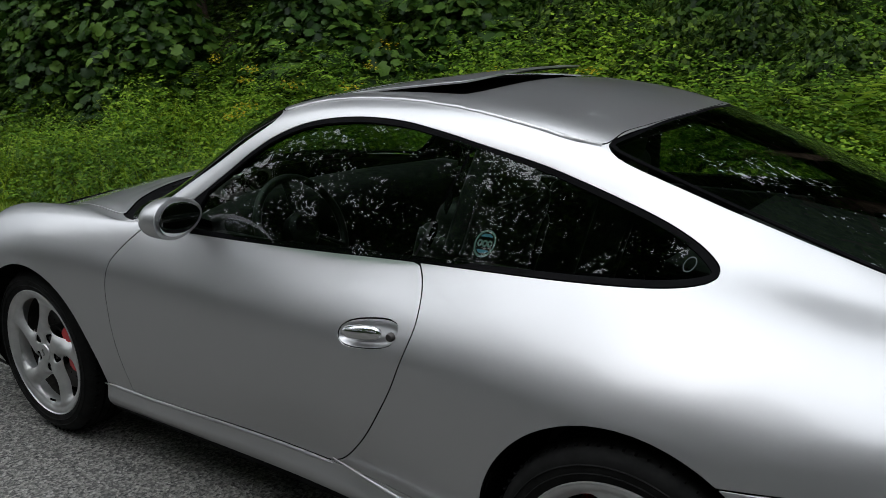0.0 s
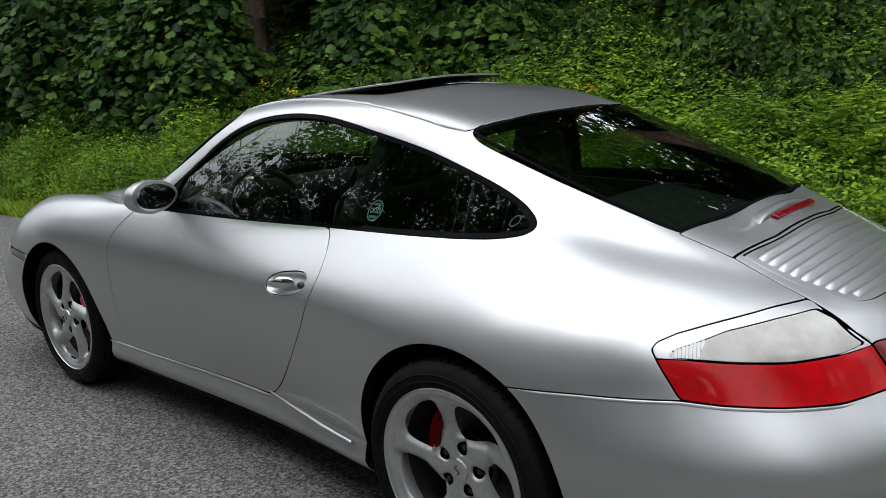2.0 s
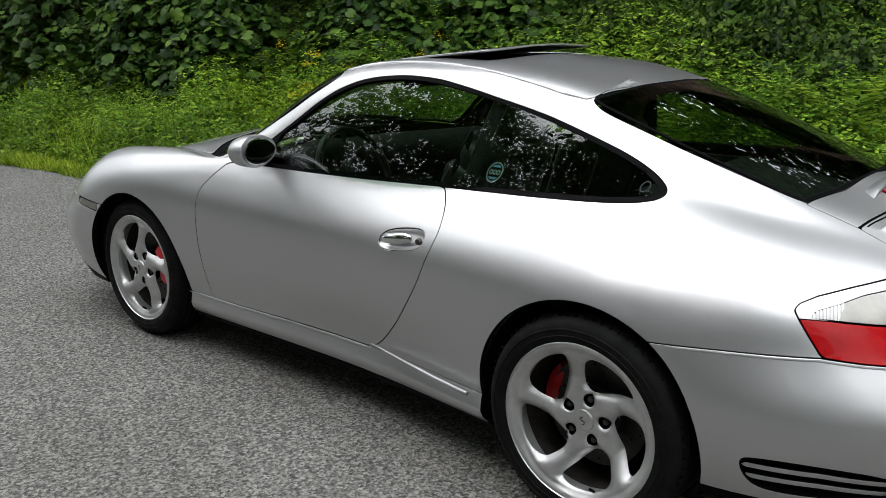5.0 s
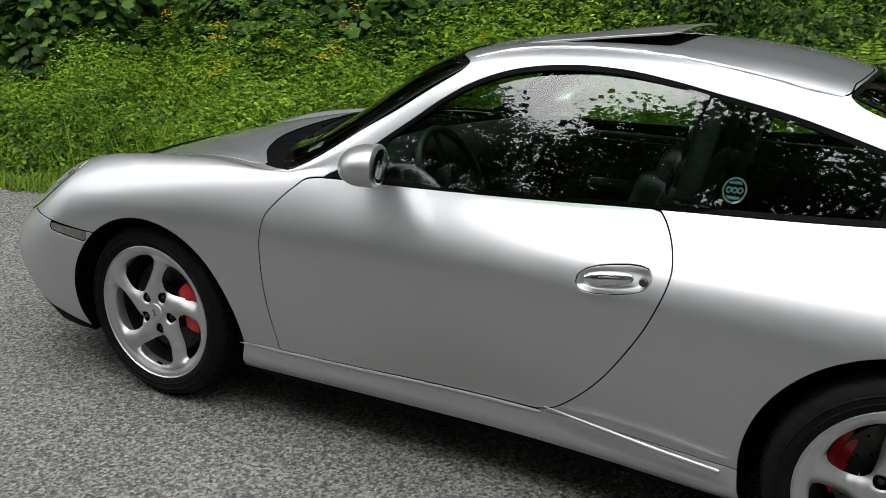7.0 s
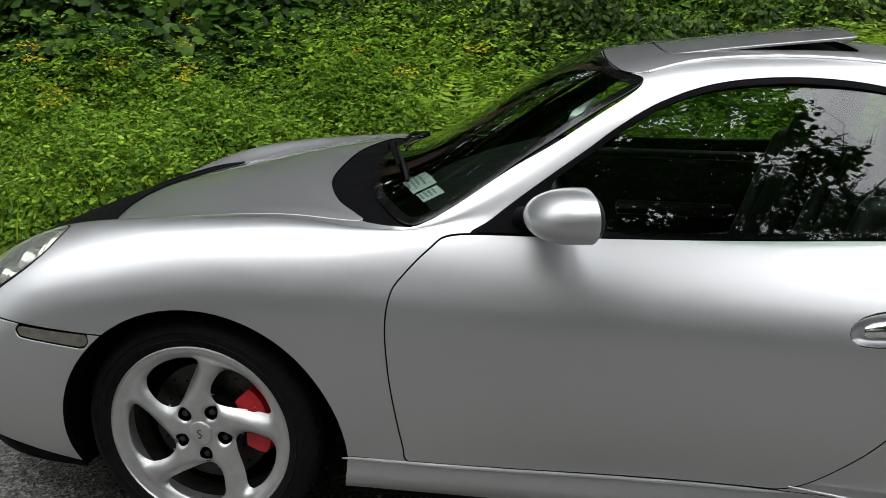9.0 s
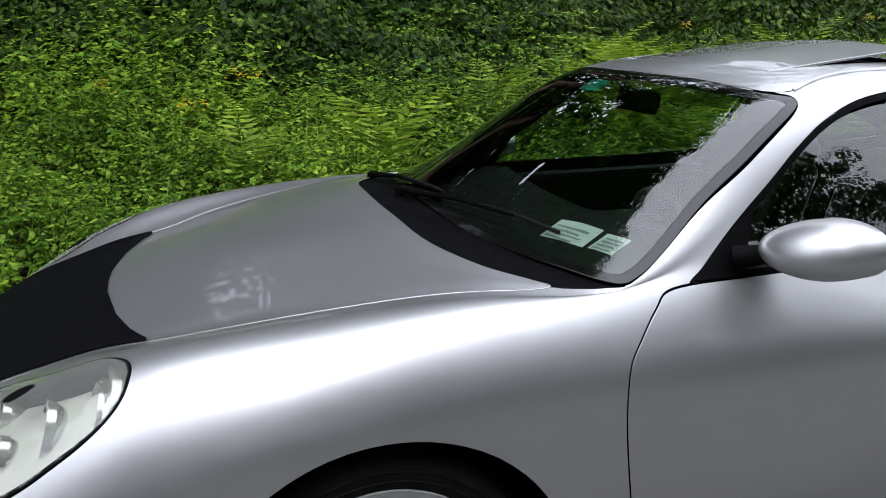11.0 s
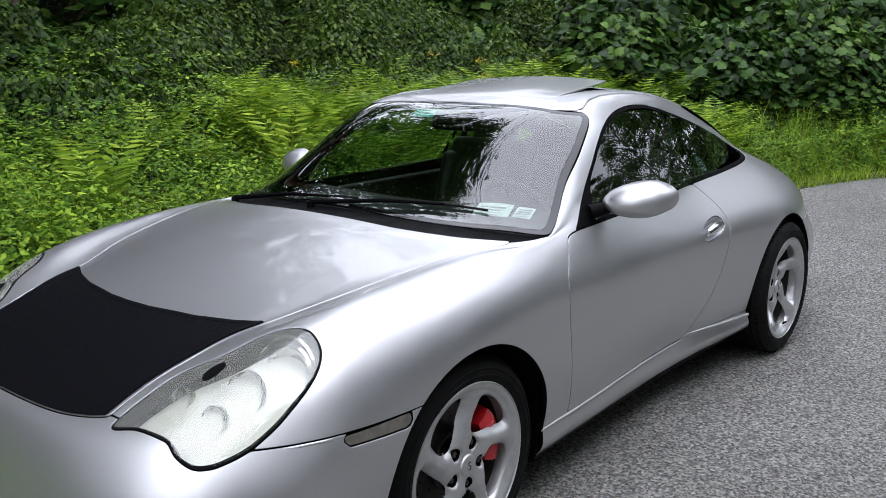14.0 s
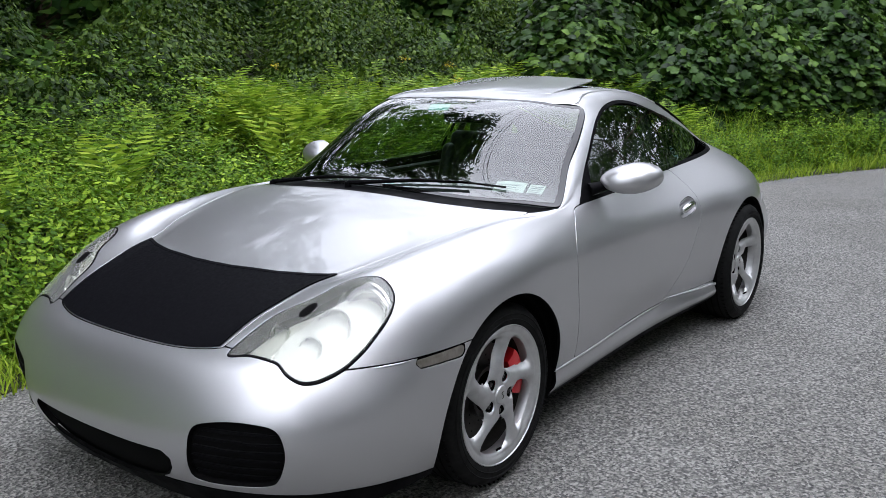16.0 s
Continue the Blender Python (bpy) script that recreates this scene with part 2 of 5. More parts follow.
def basis(n, fine):
    """Weights of a uniform cubic B-spline with n knots, and one knot of margin on both sides."""
    t = np.linspace(0, n - 1, (n - 1) * fine + 1)
    i = np.minimum(t.astype(int), n - 2)
    f = t - i
    w = np.zeros((len(t), n + 2))
    for k, c in enumerate(((1 - f) ** 3, 3 * f**3 - 6 * f**2 + 4, -3 * f**3 + 3 * f**2 + 3 * f + 1, f**3)):
        w[np.arange(len(t)), i + k] = c / 6
    return w


FLIP = np.array([1, -1, 1])


def margins(p):
    """The net (lines, stations, 3) with its mirror images past the centre plane, and straight on past the bottom."""
    p = np.concatenate([2 * p[:1] - p[1:2], p, p[-2:-1] * FLIP], 0)
    return np.concatenate([p[:, 1:2] * FLIP, p, p[:, -2:-1] * FLIP], 1)


def sheet(p, fine):
    bv, bu = basis(p.shape[0], fine), basis(p.shape[1], fine)
    return np.einsum("vk,kud->vud", bv, np.einsum("us,ksd->kud", bu, margins(p)))


def skin(fine=10):
    goal = np.array(LINES, float)
    net = goal.copy()
    for _ in range(3):
        net = net + 0.9 * (goal - sheet(net, 1))
    s = sheet(net, fine)
    s[-1, :, 1] = s[:, 0, 1] = s[:, -1, 1] = 0
    nv, nu = s.shape[:2]
    dv, du = np.gradient(s, axis=0), np.gradient(s, axis=1)
    n = np.cross(du, dv)
    n /= np.linalg.norm(n, axis=-1, keepdims=True) + 1e-12
    i = np.arange(nv * nu).reshape(nv, nu)
    quads = np.stack([i[:-1, :-1], i[:-1, 1:], i[1:, 1:], i[1:, :-1]], -1).reshape(-1, 4)
    return s.reshape(-1, 3), n.reshape(-1, 3), quads.tolist()


# ---- mesh helpers ----
def finish(name, mesh, mat, parent=None, label=""):
    mesh.materials.append(mat)
    ob = new(name, mesh)
    ob.parent = parent
    return tagged(ob, label)


def mesh_from(name, verts, faces, normals=None, smooth=True):
    me = bpy.data.meshes.new(name)
    me.from_pydata([tuple(map(float, v)) for v in verts], [], faces)
    me.validate()
    if smooth:
        me.polygons.foreach_set("use_smooth", [True] * len(me.polygons))
    if normals is not None and len(me.vertices) == len(normals):
        me.normals_split_custom_set_from_vertices([tuple(map(float, n)) for n in normals])
    return me


def part(name, bm, mat, parent=None, label="", smooth=True, angle=40):
    """Links a bmesh as one mesh object under a thing or a part."""
    me = bpy.data.meshes.new(name)
    bmesh.ops.recalc_face_normals(bm, faces=bm.faces)
    for e in bm.edges:
        e.smooth = len(e.link_faces) == 2 and e.calc_face_angle(0) < radians(angle)
    for f in bm.faces:
        f.smooth = smooth
    bm.to_mesh(me)
    bm.free()
    return finish(name, me, mat, parent, label)


def empty(name, label, category, group="", at=(0, 0, 0)):
    ob = tagged(new(name), label, category, group)
    ob.location = at
    return ob


def box_bm(size, at=(0, 0, 0), bevel=0.0, segments=2, turn=(0, 0, 0)):
    bm = bmesh.new()
    bmesh.ops.create_cube(bm, size=1, matrix=pose(*at, *turn) @ Matrix.Diagonal((*size, 1)))
    if bevel:
        bmesh.ops.bevel(bm, geom=bm.edges[:], offset=bevel, segments=segments, affect="EDGES", profile=0.5)
    return bm


def lathe_bm(profile, steps=48, closed=False, turn=None):
    """Turns a profile of (radius, height) round the z axis."""
    bm = bmesh.new()
    rings = [[bm.verts.new((r * math.cos(2 * math.pi * k / steps), r * math.sin(2 * math.pi * k / steps), h)) for k in range(steps)] for r, h in profile]
    pairs = list(zip(rings, rings[1:])) + ([(rings[-1], rings[0])] if closed else [])
    for a, b in pairs:
        for k in range(steps):
            bm.faces.new((a[k], a[(k + 1) % steps], b[(k + 1) % steps], b[k]))
    if turn is not None:
        bm.transform(turn)
    return bm


def tube_bm(points, radius, sides=8, closed=False, flat=1.0):
    """A round bar along points; flat squeezes it along its second axis."""
    pts = [Vector(p) for p in points]
    bm = bmesh.new()
    rings = []
    for i, p in enumerate(pts):
        a = pts[i - 1] if i or closed else p
        b = pts[(i + 1) % len(pts)] if i + 1 < len(pts) or closed else p
        q = (b - a).to_track_quat("Z", "Y")
        r = radius[i] if isinstance(radius, (list, tuple)) else radius
        rings.append([bm.verts.new(p + q @ Vector((r * math.cos(2 * math.pi * k / sides), flat * r * math.sin(2 * math.pi * k / sides), 0))) for k in range(sides)])
    for i in range(len(rings) - (0 if closed else 1)):
        a, b = rings[i], rings[(i + 1) % len(rings)]
        for k in range(sides):
            bm.faces.new((a[k], a[(k + 1) % sides], b[(k + 1) % sides], b[k]))
    if not closed:
        bm.faces.new(rings[0][::-1])
        bm.faces.new(rings[-1])
    return bm


def curve2(points, fine=8, closed=True):
    """A smooth curve through 2D points (Catmull-Rom)."""
    p = np.array(points, float)
    n = len(p)
    out = []
    for i in range(n if closed else n - 1):
        a, b, c, d = (p[k % n] if closed else p[min(max(k, 0), n - 1)] for k in (i - 1, i, i + 1, i + 2))
        for t in np.arange(fine) / fine:
            out.append(0.5 * (2 * b + (c - a) * t + (2 * a - 5 * b + 4 * c - d) * t * t + (3 * b - a - 3 * c + d) * t**3))
    if not closed:
        out.append(p[-1])
    return np.array(out)


def distance_to(poly, q):
    """Signed distance of the 2D points q to a closed polygon, negative inside."""
    a, b = poly, np.roll(poly, -1, 0)
    best, inside = np.full(len(q), 1e9), np.zeros(len(q), bool)
    for (ax, ay), (bx, by) in zip(a, b):
        dx, dy = bx - ax, by - ay
        t = np.clip(((q[:, 0] - ax) * dx + (q[:, 1] - ay) * dy) / (dx * dx + dy * dy + 1e-12), 0, 1)
        best = np.minimum(best, np.hypot(q[:, 0] - ax - t * dx, q[:, 1] - ay - t * dy))
        if ay != by:
            inside ^= ((ay > q[:, 1]) != (by > q[:, 1])) & (q[:, 0] < (bx - ax) * (q[:, 1] - ay) / (by - ay) + ax)
    return np.where(inside, -best, best)


class Region:
    """A patch of the skin: the inside of an outline seen from the side ("xz"), from above ("xy") or from an end ("yz")."""

    def __init__(self, plane, points, smooth=True, fine=8, mirror=False):
        self.axes = ["xyz".index(c) for c in plane]
        if mirror:
            points = list(points) + [(x, -y) for x, y in points[::-1] if y]
        self.poly = curve2(points, fine) if smooth else np.array(points, float)

    def __call__(self, v):
        q = v[:, self.axes]
        d = np.full(len(q), 0.3)
        near = ((q > self.poly.min(0) - .09) & (q < self.poly.max(0) + .09)).all(1)
        d[near] = distance_to(self.poly, q[near])
        return d


class Half:
    def __init__(self, f):
        self.f = f

    def __call__(self, v):
        return self.f(v)


def clip(mesh, d):
    """The part of a mesh (verts, normals, faces) where d, given per vertex, is negative."""
    v, n, faces = mesh
    d = np.where(np.abs(d) < 1e-6, -1e-6, d)
    neg = d < 0
    nv, nn, out, cut = [], [], [], {}
    keep = {}

    def old(i):
        if i not in keep:
            keep[i] = len(nv)
            nv.append(v[i])
            nn.append(n[i])
        return keep[i]

    def mid(i, j):
        key = (min(i, j), max(i, j))
        if key not in cut:
            i, j = key
            t = d[i] / (d[i] - d[j])
            cut[key] = len(nv)
            nv.append(v[i] + t * (v[j] - v[i]))
            m = n[i] + t * (n[j] - n[i])
            nn.append(m / (np.linalg.norm(m) + 1e-12))
        return cut[key]

    quads = np.array([f for f in faces if len(f) == 4], int).reshape(-1, 4)
    count = neg[quads].sum(1)
    whole_q = quads[count == 4]
    used = np.unique(whole_q)
    keep.update(zip(used.tolist(), range(len(used))))
    nv.extend(v[used])
    nn.extend(n[used])
    out.extend(np.searchsorted(used, whole_q).tolist())
    for f in quads[(count > 0) & (count < 4)].tolist() + [f for f in faces if len(f) != 4]:
        k = [neg[i] for i in f]
        if all(k):
            out.append([old(i) for i in f])
        elif any(k):
            g = []
            for a, b in zip(f, f[1:] + f[:1]):
                if neg[a]:
                    g.append(old(a))
                if neg[a] != neg[b]:
                    g.append(mid(a, b))
            out.append(g)
    return np.array(nv).reshape(-1, 3), np.array(nn).reshape(-1, 3), out


LEFT_SIDE = {"pieces": [], "next": None}


def cut_out(mesh, *rules, gap=0.0018):
    """Clips by signed distances: a rule keeps its inside, ("not", rule) its outside, less half a joint.
    The right side of the car reuses the pieces cut for the left."""
    if LEFT_SIDE["next"] is not None:
        LEFT_SIDE["next"] += 1
        return LEFT_SIDE["pieces"][LEFT_SIDE["next"] - 1]
    for rule in rules:
        if isinstance(rule, tuple):
            mesh = clip(mesh, gap - rule[1](mesh[0]))
        else:
            mesh = clip(mesh, rule(mesh[0]) + gap)
    LEFT_SIDE["pieces"].append(mesh)
    return mesh


def both(mesh):
    """Adds the mirror image and joins the two along the centre plane."""
    v, n, f = mesh
    at = {}
    for i, p in enumerate(v):
        if abs(p[1]) < 1e-5:
            at[i] = i
    v2, n2, extra, ids = list(v), list(n), [], {}
    for i, p in enumerate(v):
        if i in at:
            ids[i] = i
            n2[i] = n2[i] * [1, 0, 1]
        else:
            ids[i] = len(v2)
            v2.append(p * FLIP)
            n2.append(n[i] * FLIP)
    return np.array(v2), np.array(n2), f + [[ids[i] for i in g][::-1] for g in f]


def mirrored(mesh):
    v, n, f = mesh
    return v * FLIP, n * FLIP, [g[::-1] for g in f]


def panel(name, mesh, mat, parent=None, label="", thick=0.012, offset=0.0, rim=True):
    """A sheet with thickness: its edge is rounded over and then turned inwards, where black puts in the joint's shade.
    """
    v, n, f = mesh
    v = v + n * offset
    count, ends = {}, {}
    for g in f:
        for a, b in zip(g, g[1:] + g[:1]):
            key = (a, b) if a < b else (b, a)
            count[key] = count.get(key, 0) + 1
            ends[key] = (a, b)
    edges = [ends[k] for k, c in count.items() if c == 1] if thick else []
    vs, ns, fs, marks = [v], [n], list(f), [0] * len(f)
    if edges:
        a, b = np.array(edges).T
        side = np.cross(v[b] - v[a], n[a])
        side /= np.linalg.norm(side, axis=1, keepdims=True) + 1e-12
        # one outward direction for each corner of the edge
        out = np.zeros_like(v)
        np.add.at(out, a, side)
        np.add.at(out, b, side)
        out /= np.linalg.norm(out, axis=1, keepdims=True) + 1e-12
        soft = min(.0016, thick * .4)
        k, m = len(v), len(a)
        pa, pb = v[a] + out[a] * soft * .6 - n[a] * soft, v[b] + out[b] * soft * .6 - n[b] * soft
        vs += [v[a], v[b], pa, pb, pa, pb, v[a] - n[a] * thick, v[b] - n[b] * thick]
        ns += [n[a], n[b], out[a] * .85 + n[a] * .5, out[b] * .85 + n[b] * .5, out[a], out[b], out[a], out[b]]
        i = np.arange(m)
        fs += np.stack([k + m + i, k + i, k + 2 * m + i, k + 3 * m + i], -1).tolist()
        fs += np.stack([k + 5 * m + i, k + 4 * m + i, k + 6 * m + i, k + 7 * m + i], -1).tolist()
        marks += [0] * m + [1 if rim else 0] * m
    ns = np.concatenate(ns)
    ns /= np.linalg.norm(ns, axis=1, keepdims=True) + 1e-12
    me = bpy.data.meshes.new(name)
    me.from_pydata(np.concatenate(vs).tolist(), [], fs)
    me.polygons.foreach_set("use_smooth", [True] * len(fs))
    me.polygons.foreach_set("material_index", marks)
    me.normals_split_custom_set_from_vertices(ns.tolist())
    ob = finish(name, me, mat, parent, label)
    if edges and rim:
        me.materials.append(gap_black)
    return ob


def smooth_normals(mesh):
    v, n, f = mesh
    out = np.zeros_like(v)
    quads = np.array([g for g in f if len(g) == 4], int).reshape(-1, 4)
    c = np.cross(v[quads[:, 2]] - v[quads[:, 0]], v[quads[:, 3]] - v[quads[:, 1]])
    for i in range(4):
        np.add.at(out, quads[:, i], c)
    for g in f:
        if len(g) != 4:
            c = np.cross(v[g[1]] - v[g[0]], v[g[2]] - v[g[0]])
            for i in g:
                out[i] += c
    return v, out / (np.linalg.norm(out, axis=1, keepdims=True) + 1e-12), f


def refined(mesh, k, box):
    """The quads of a mesh inside a box (x and z), each cut into k by k."""
    v, n, f = mesh
    q = np.array([g for g in f if len(g) == 4], int)
    c = v[q].mean(1)
    x0, x1, z0, z1 = box
    q = q[(c[:, 0] > x0) & (c[:, 0] < x1) & (c[:, 2] > z0) & (c[:, 2] < z1)]
    t = np.linspace(0, 1, k + 1)
    w = [(1 - a) * (1 - b) for b in t for a in t], [a * (1 - b) for b in t for a in t], [a * b for b in t for a in t], [(1 - a) * b for b in t for a in t]
    w = np.array(w).T
    vv = np.einsum("pc,qcd->qpd", w, v[q]).reshape(-1, 3)
    nn = np.einsum("pc,qcd->qpd", w, n[q]).reshape(-1, 3)
    grid = np.array([[j * (k + 1) + i, j * (k + 1) + i + 1, (j + 1) * (k + 1) + i + 1, (j + 1) * (k + 1) + i] for j in range(k) for i in range(k)])
    faces = (grid[None] + (np.arange(len(q)) * (k + 1) ** 2)[:, None, None]).reshape(-1, 4)
    key = np.unique(np.round(vv / 1e-6).astype(np.int64), axis=0, return_index=True, return_inverse=True)
    return vv[key[1]], nn[key[1]], key[2].ravel()[faces].tolist()


# ---- the car's outlines ----
BASE = skin(18)


def evened(mesh, region, depth=.07, power=4):
    """Lays the inside of a region on one smooth, even surface of height over the plan."""
    v, n, f = mesh
    d = -region(v)
    inside = d > 0
    x, y = (v[inside, 0] - v[inside, 0].mean()) / .5, v[inside, 1] / .5
    terms = [x**i * y ** (2 * j) for i in range(power + 1) for j in range(3) if i + 2 * j <= power]
    a = np.stack(terms, -1)
    k = np.linalg.lstsq(a, v[inside, 2], rcond=None)[0]
    t = np.clip(d[inside] / depth, 0, 1)
    t = t * t * (3 - 2 * t)
    v = v.copy()
    v[inside, 2] += t * (a @ k - v[inside, 2])
    return v, n, f


def even_glass(mesh, like, axis, power=3, even=False):
    """Lays a pane on the one smooth surface that fits its whole opening."""
    a, b = [i for i in range(3) if i != axis]

    def terms(v, du=0, dw=0):
        u, w = v[:, a] / .5, v[:, b] / .5
        out = []
        for i in range(power + 1):
            for j in range(power + 1):
                if i + j > power or (even and (j if b == 1 else i) % 2):
                    continue
                tu = u**i if not du else (i * u ** max(i - 1, 0) / .5)
                tw = w**j if not dw else (j * w ** max(j - 1, 0) / .5)
                out.append(tu * tw)
        return np.stack(out, -1)

    k = np.linalg.lstsq(terms(like[0]), like[0][:, axis], rcond=None)[0]
    if axis == 1:
        # a side window bows outwards: keep its roundness, fit its place and lean
        t = terms(like[0])
        k[2], k[5], k[4] = .070, max(k[5], .02), 0
        k[[0, 1, 3]] = np.linalg.lstsq(t[:, [0, 1, 3]], like[0][:, 1] - t[:, [2, 4, 5]] @ k[[2, 4, 5]], rcond=None)[0]
    v, n, f = mesh
    v, m = v.copy(), np.zeros_like(v)
    m[:, axis] = 1
    m[:, a], m[:, b] = -terms(v, du=1) @ k, -terms(v, dw=1) @ k
    v[:, axis] = terms(v) @ k
    m /= np.linalg.norm(m, axis=1, keepdims=True)
    return v, m * np.sign((m * n).sum(1, keepdims=True)), f


GAP = 0.0027


def every(*rules):
    return Half(lambda v: np.max([r(v) for r in rules], axis=0))


def above(z):
    return Half(lambda v: z - v[:, 2])


def below(z):
    return Half(lambda v: v[:, 2] - z)


def ahead_of(x):
    return Half(lambda v: v[:, 0] - x)


def behind(x):
    return Half(lambda v: x - v[:, 0])


def inset(rule, d):
    return Half(lambda v: rule(v) + d)


def circle(x, z, r):
    return Region("xz", [(x + r * math.cos(a), z + r * math.sin(a)) for a in np.linspace(0, 2 * math.pi, 64, endpoint=False)], False)


def skin_z(x, y):
    """Height of the skin over a place, from its nearest points."""
    d = np.hypot(TOP[:, 0] - x, TOP[:, 1] + abs(y)) + 1e-5
    i = np.argpartition(d, 4)[:4]
    return float((TOP[i, 2] / d[i]).sum() / (1 / d[i]).sum())


front_arch = circle(-1.166, .29, .380)
rear_arch = circle(1.165, .316, .364)
door_line = Region("xz", [(-.534, .862), (-.587, .832), (-.640, .778), (-.670, .733), (-.681, .653), (-.674, .54), (-.657, .419), (-.643, .33), (-.638, .292),
                          (-.60, .289), (-.3, .290), (0, .291), (.20, .291), (.255, .294), (.31, .318), (.38, .381), (.45, .463), (.53, .59), (.572, .684), (.588, .745),
                          (.582, .790), (.557, .842), (.517, .886), (.48, .886), (.2, .876), (-.1, .871), (-.35, .868)], fine=5)
glass_line = Region("xz", [(-.492, .866), (-.40, .868), (-.03, .872), (.264, .878), (.51, .887), (.67, .893), (.88, .902), (1.07, .912), (1.18, .921), (1.244, .934), (1.252, .950),
                           (1.232, .968), (1.174, 1.0), (1.072, 1.041), (.868, 1.106), (.755, 1.137), (.60, 1.172), (.486, 1.197), (.35, 1.219), (.198, 1.224), (.05, 1.207),
                           (-.067, 1.167), (-.16, 1.112), (-.24, 1.052), (-.363, .962), (-.453, .892)])
pillar_cut = Half(lambda v: v[:, 0] - np.interp(v[:, 2], [.89, 1.172], [.505, .592]))
screen_line = every(Region("xy", [(-.86, 0), (-.845, -.3), (-.79, -.52), (-.71, -.68), (-.65, -.745), (-.60, -.742), (-.545, -.722), (-.42, -.672), (-.28, -.639), (-.142, -.592), (-.113, -.555),
                                  (-.15, -.51), (-.18, -.45), (-.203, -.28), (-.215, 0)], mirror=True), above(.80))
hood_line = every(Region("xy", [(-2.052, 0), (-2.038, -.25), (-1.995, -.405), (-1.955, -.428), (-1.80, -.452), (-1.563, -.494), (-1.37, -.570), (-1.10, -.640), (-.90, -.685), (-.775, -.697),
                                (-.80, -.655), (-.88, -.55), (-.945, -.38), (-.965, -.15), (-.97, 0)], mirror=True), above(.5))
v0, n0, f0 = smooth_normals(evened(BASE, hood_line))
n0 = np.where(np.abs(v0[:, 1:2]) < 1e-6, n0 * [1, 0, 1], n0)
BASE = (v0, n0 / np.linalg.norm(n0, axis=1, keepdims=True), f0)
TOP = v0[v0[:, 2] > 0.6]
cowl_line = every(Region("xy", [(-1.0, 0.1), (-1.0, -.1), (-.97, -.38), (-.90, -.56), (-.80, -.68), (-.76, -.708), (-.70, -.735), (-.64, -.752), (-.5, -.5), (-.6, 0.1)], False), above(.80))
rear_line = every(Region("xy", [(.955, 0), (.943, -.2), (.930, -.35), (.918, -.43), (.922, -.455), (.98, -.472), (1.17, -.472), (1.28, -.466), (1.47, -.446), (1.570, -.427), (1.585, -.40), (1.617, -.22), (1.625, 0)], mirror=True), above(.85))
deck_line = every(Region("xy", [(1.629, .1), (1.629, 0), (1.621, -.22), (1.583, -.43), (1.640, -.418), (1.716, -.403), (1.745, -.2), (1.752, 0), (1.752, .1)], False), above(.70))
lid_line = every(Region("xy", [(1.755, .1), (1.755, 0), (1.748, -.2), (1.719, -.402), (1.80, -.396), (1.90, -.390), (2.013, -.386), (2.052, -.37), (2.16, -.36), (2.16, .1)], False), above(.62))
grille_line = every(Region("xy", [(1.764, 0), (1.757, -.2), (1.732, -.366), (1.74, -.372), (1.808, -.367), (1.868, -.354), (1.935, -.324), (1.981, -.285), (2.008, -.203), (2.02, 0)], mirror=True), above(.70))
roof_line = every(Region("xy", [(-.208, 0), (-.197, -.28), (-.172, -.455), (-.14, -.515), (-.09, -.53), (.0, -.493), (.12, -.468), (.3, -.462), (.47, -.466), (.65, -.470), (.82, -.465), (.905, -.448), (.918, -.35), (.932, -.2), (.943, 0)], mirror=True), above(1.1))
sunroof_line = every(Region("xy", [(-.06, 0), (-.055, -.2), (-.04, -.33), (.0, -.365), (.38, -.355), (.425, -.32), (.437, -.2), (.44, 0)], mirror=True), above(1.1))
head_line = every(Region("xy", [(-2.0, -.455), (-1.90, -.472), (-1.82, -.498), (-1.743, -.560), (-1.657, -.597), (-1.615, -.637), (-1.594, -.686), (-1.606, -.741), (-1.637, -.769), (-1.684, -.781), (-1.746, -.78),
                                (-1.79, -.775), (-1.846, -.762), (-1.893, -.742), (-1.926, -.721), (-1.951, -.692), (-1.962, -.65), (-1.957, -.615), (-1.963, -.585), (-1.978, -.522)], fine=5), above(.52))
bumper_seam = Half(lambda v: v[:, 2] - np.interp(v[:, 0], [-2.1, -1.99, -1.90, -1.846, -1.64, -1.448], [.66, .64, .61, .597, .593, .586]))
nose_zone = every(ahead_of(-1.30), bumper_seam)
rear_seam = Half(lambda v: v[:, 2] - np.interp(v[:, 0], [1.34, 1.55, 1.761, 1.84, 1.946, 2.04, 2.11, 2.15], [.613, .625, .631, .623, .617, .615, .628, .636]))
tail_zone = every(behind(1.30), rear_seam)
tail_line = Region("xz", [(1.683, .734), (1.687, .747), (1.717, .763), (1.772, .779), (1.856, .798), (1.906, .803), (1.951, .778), (2.013, .739), (2.050, .710), (2.112, .629), (2.041, .616), (1.946, .617), (1.838, .624), (1.761, .633)], False)
red_top = Half(lambda v: v[:, 2] - np.interp(v[:, 0], [1.698, 1.753, 1.844, 1.936, 2.007, 2.048], [.716, .714, .705, .699, .703, .710]))
grey_line = Region("xz", [(1.719, .719), (1.724, .733), (1.769, .750), (1.802, .765), (1.872, .779), (1.927, .787), (1.969, .767), (2.036, .716), (2.007, .706), (1.936, .702), (1.844, .708), (1.753, .717)], False)
tail_strip = every(Half(lambda v: np.interp(v[:, 2], [.629, .710], [2.113, 2.050]) - v[:, 0]), below(.714), Half(lambda v: -rear_seam(v)))
sill_zone = every(below(.288), Half(lambda v: np.abs(v[:, 0]) - .90))
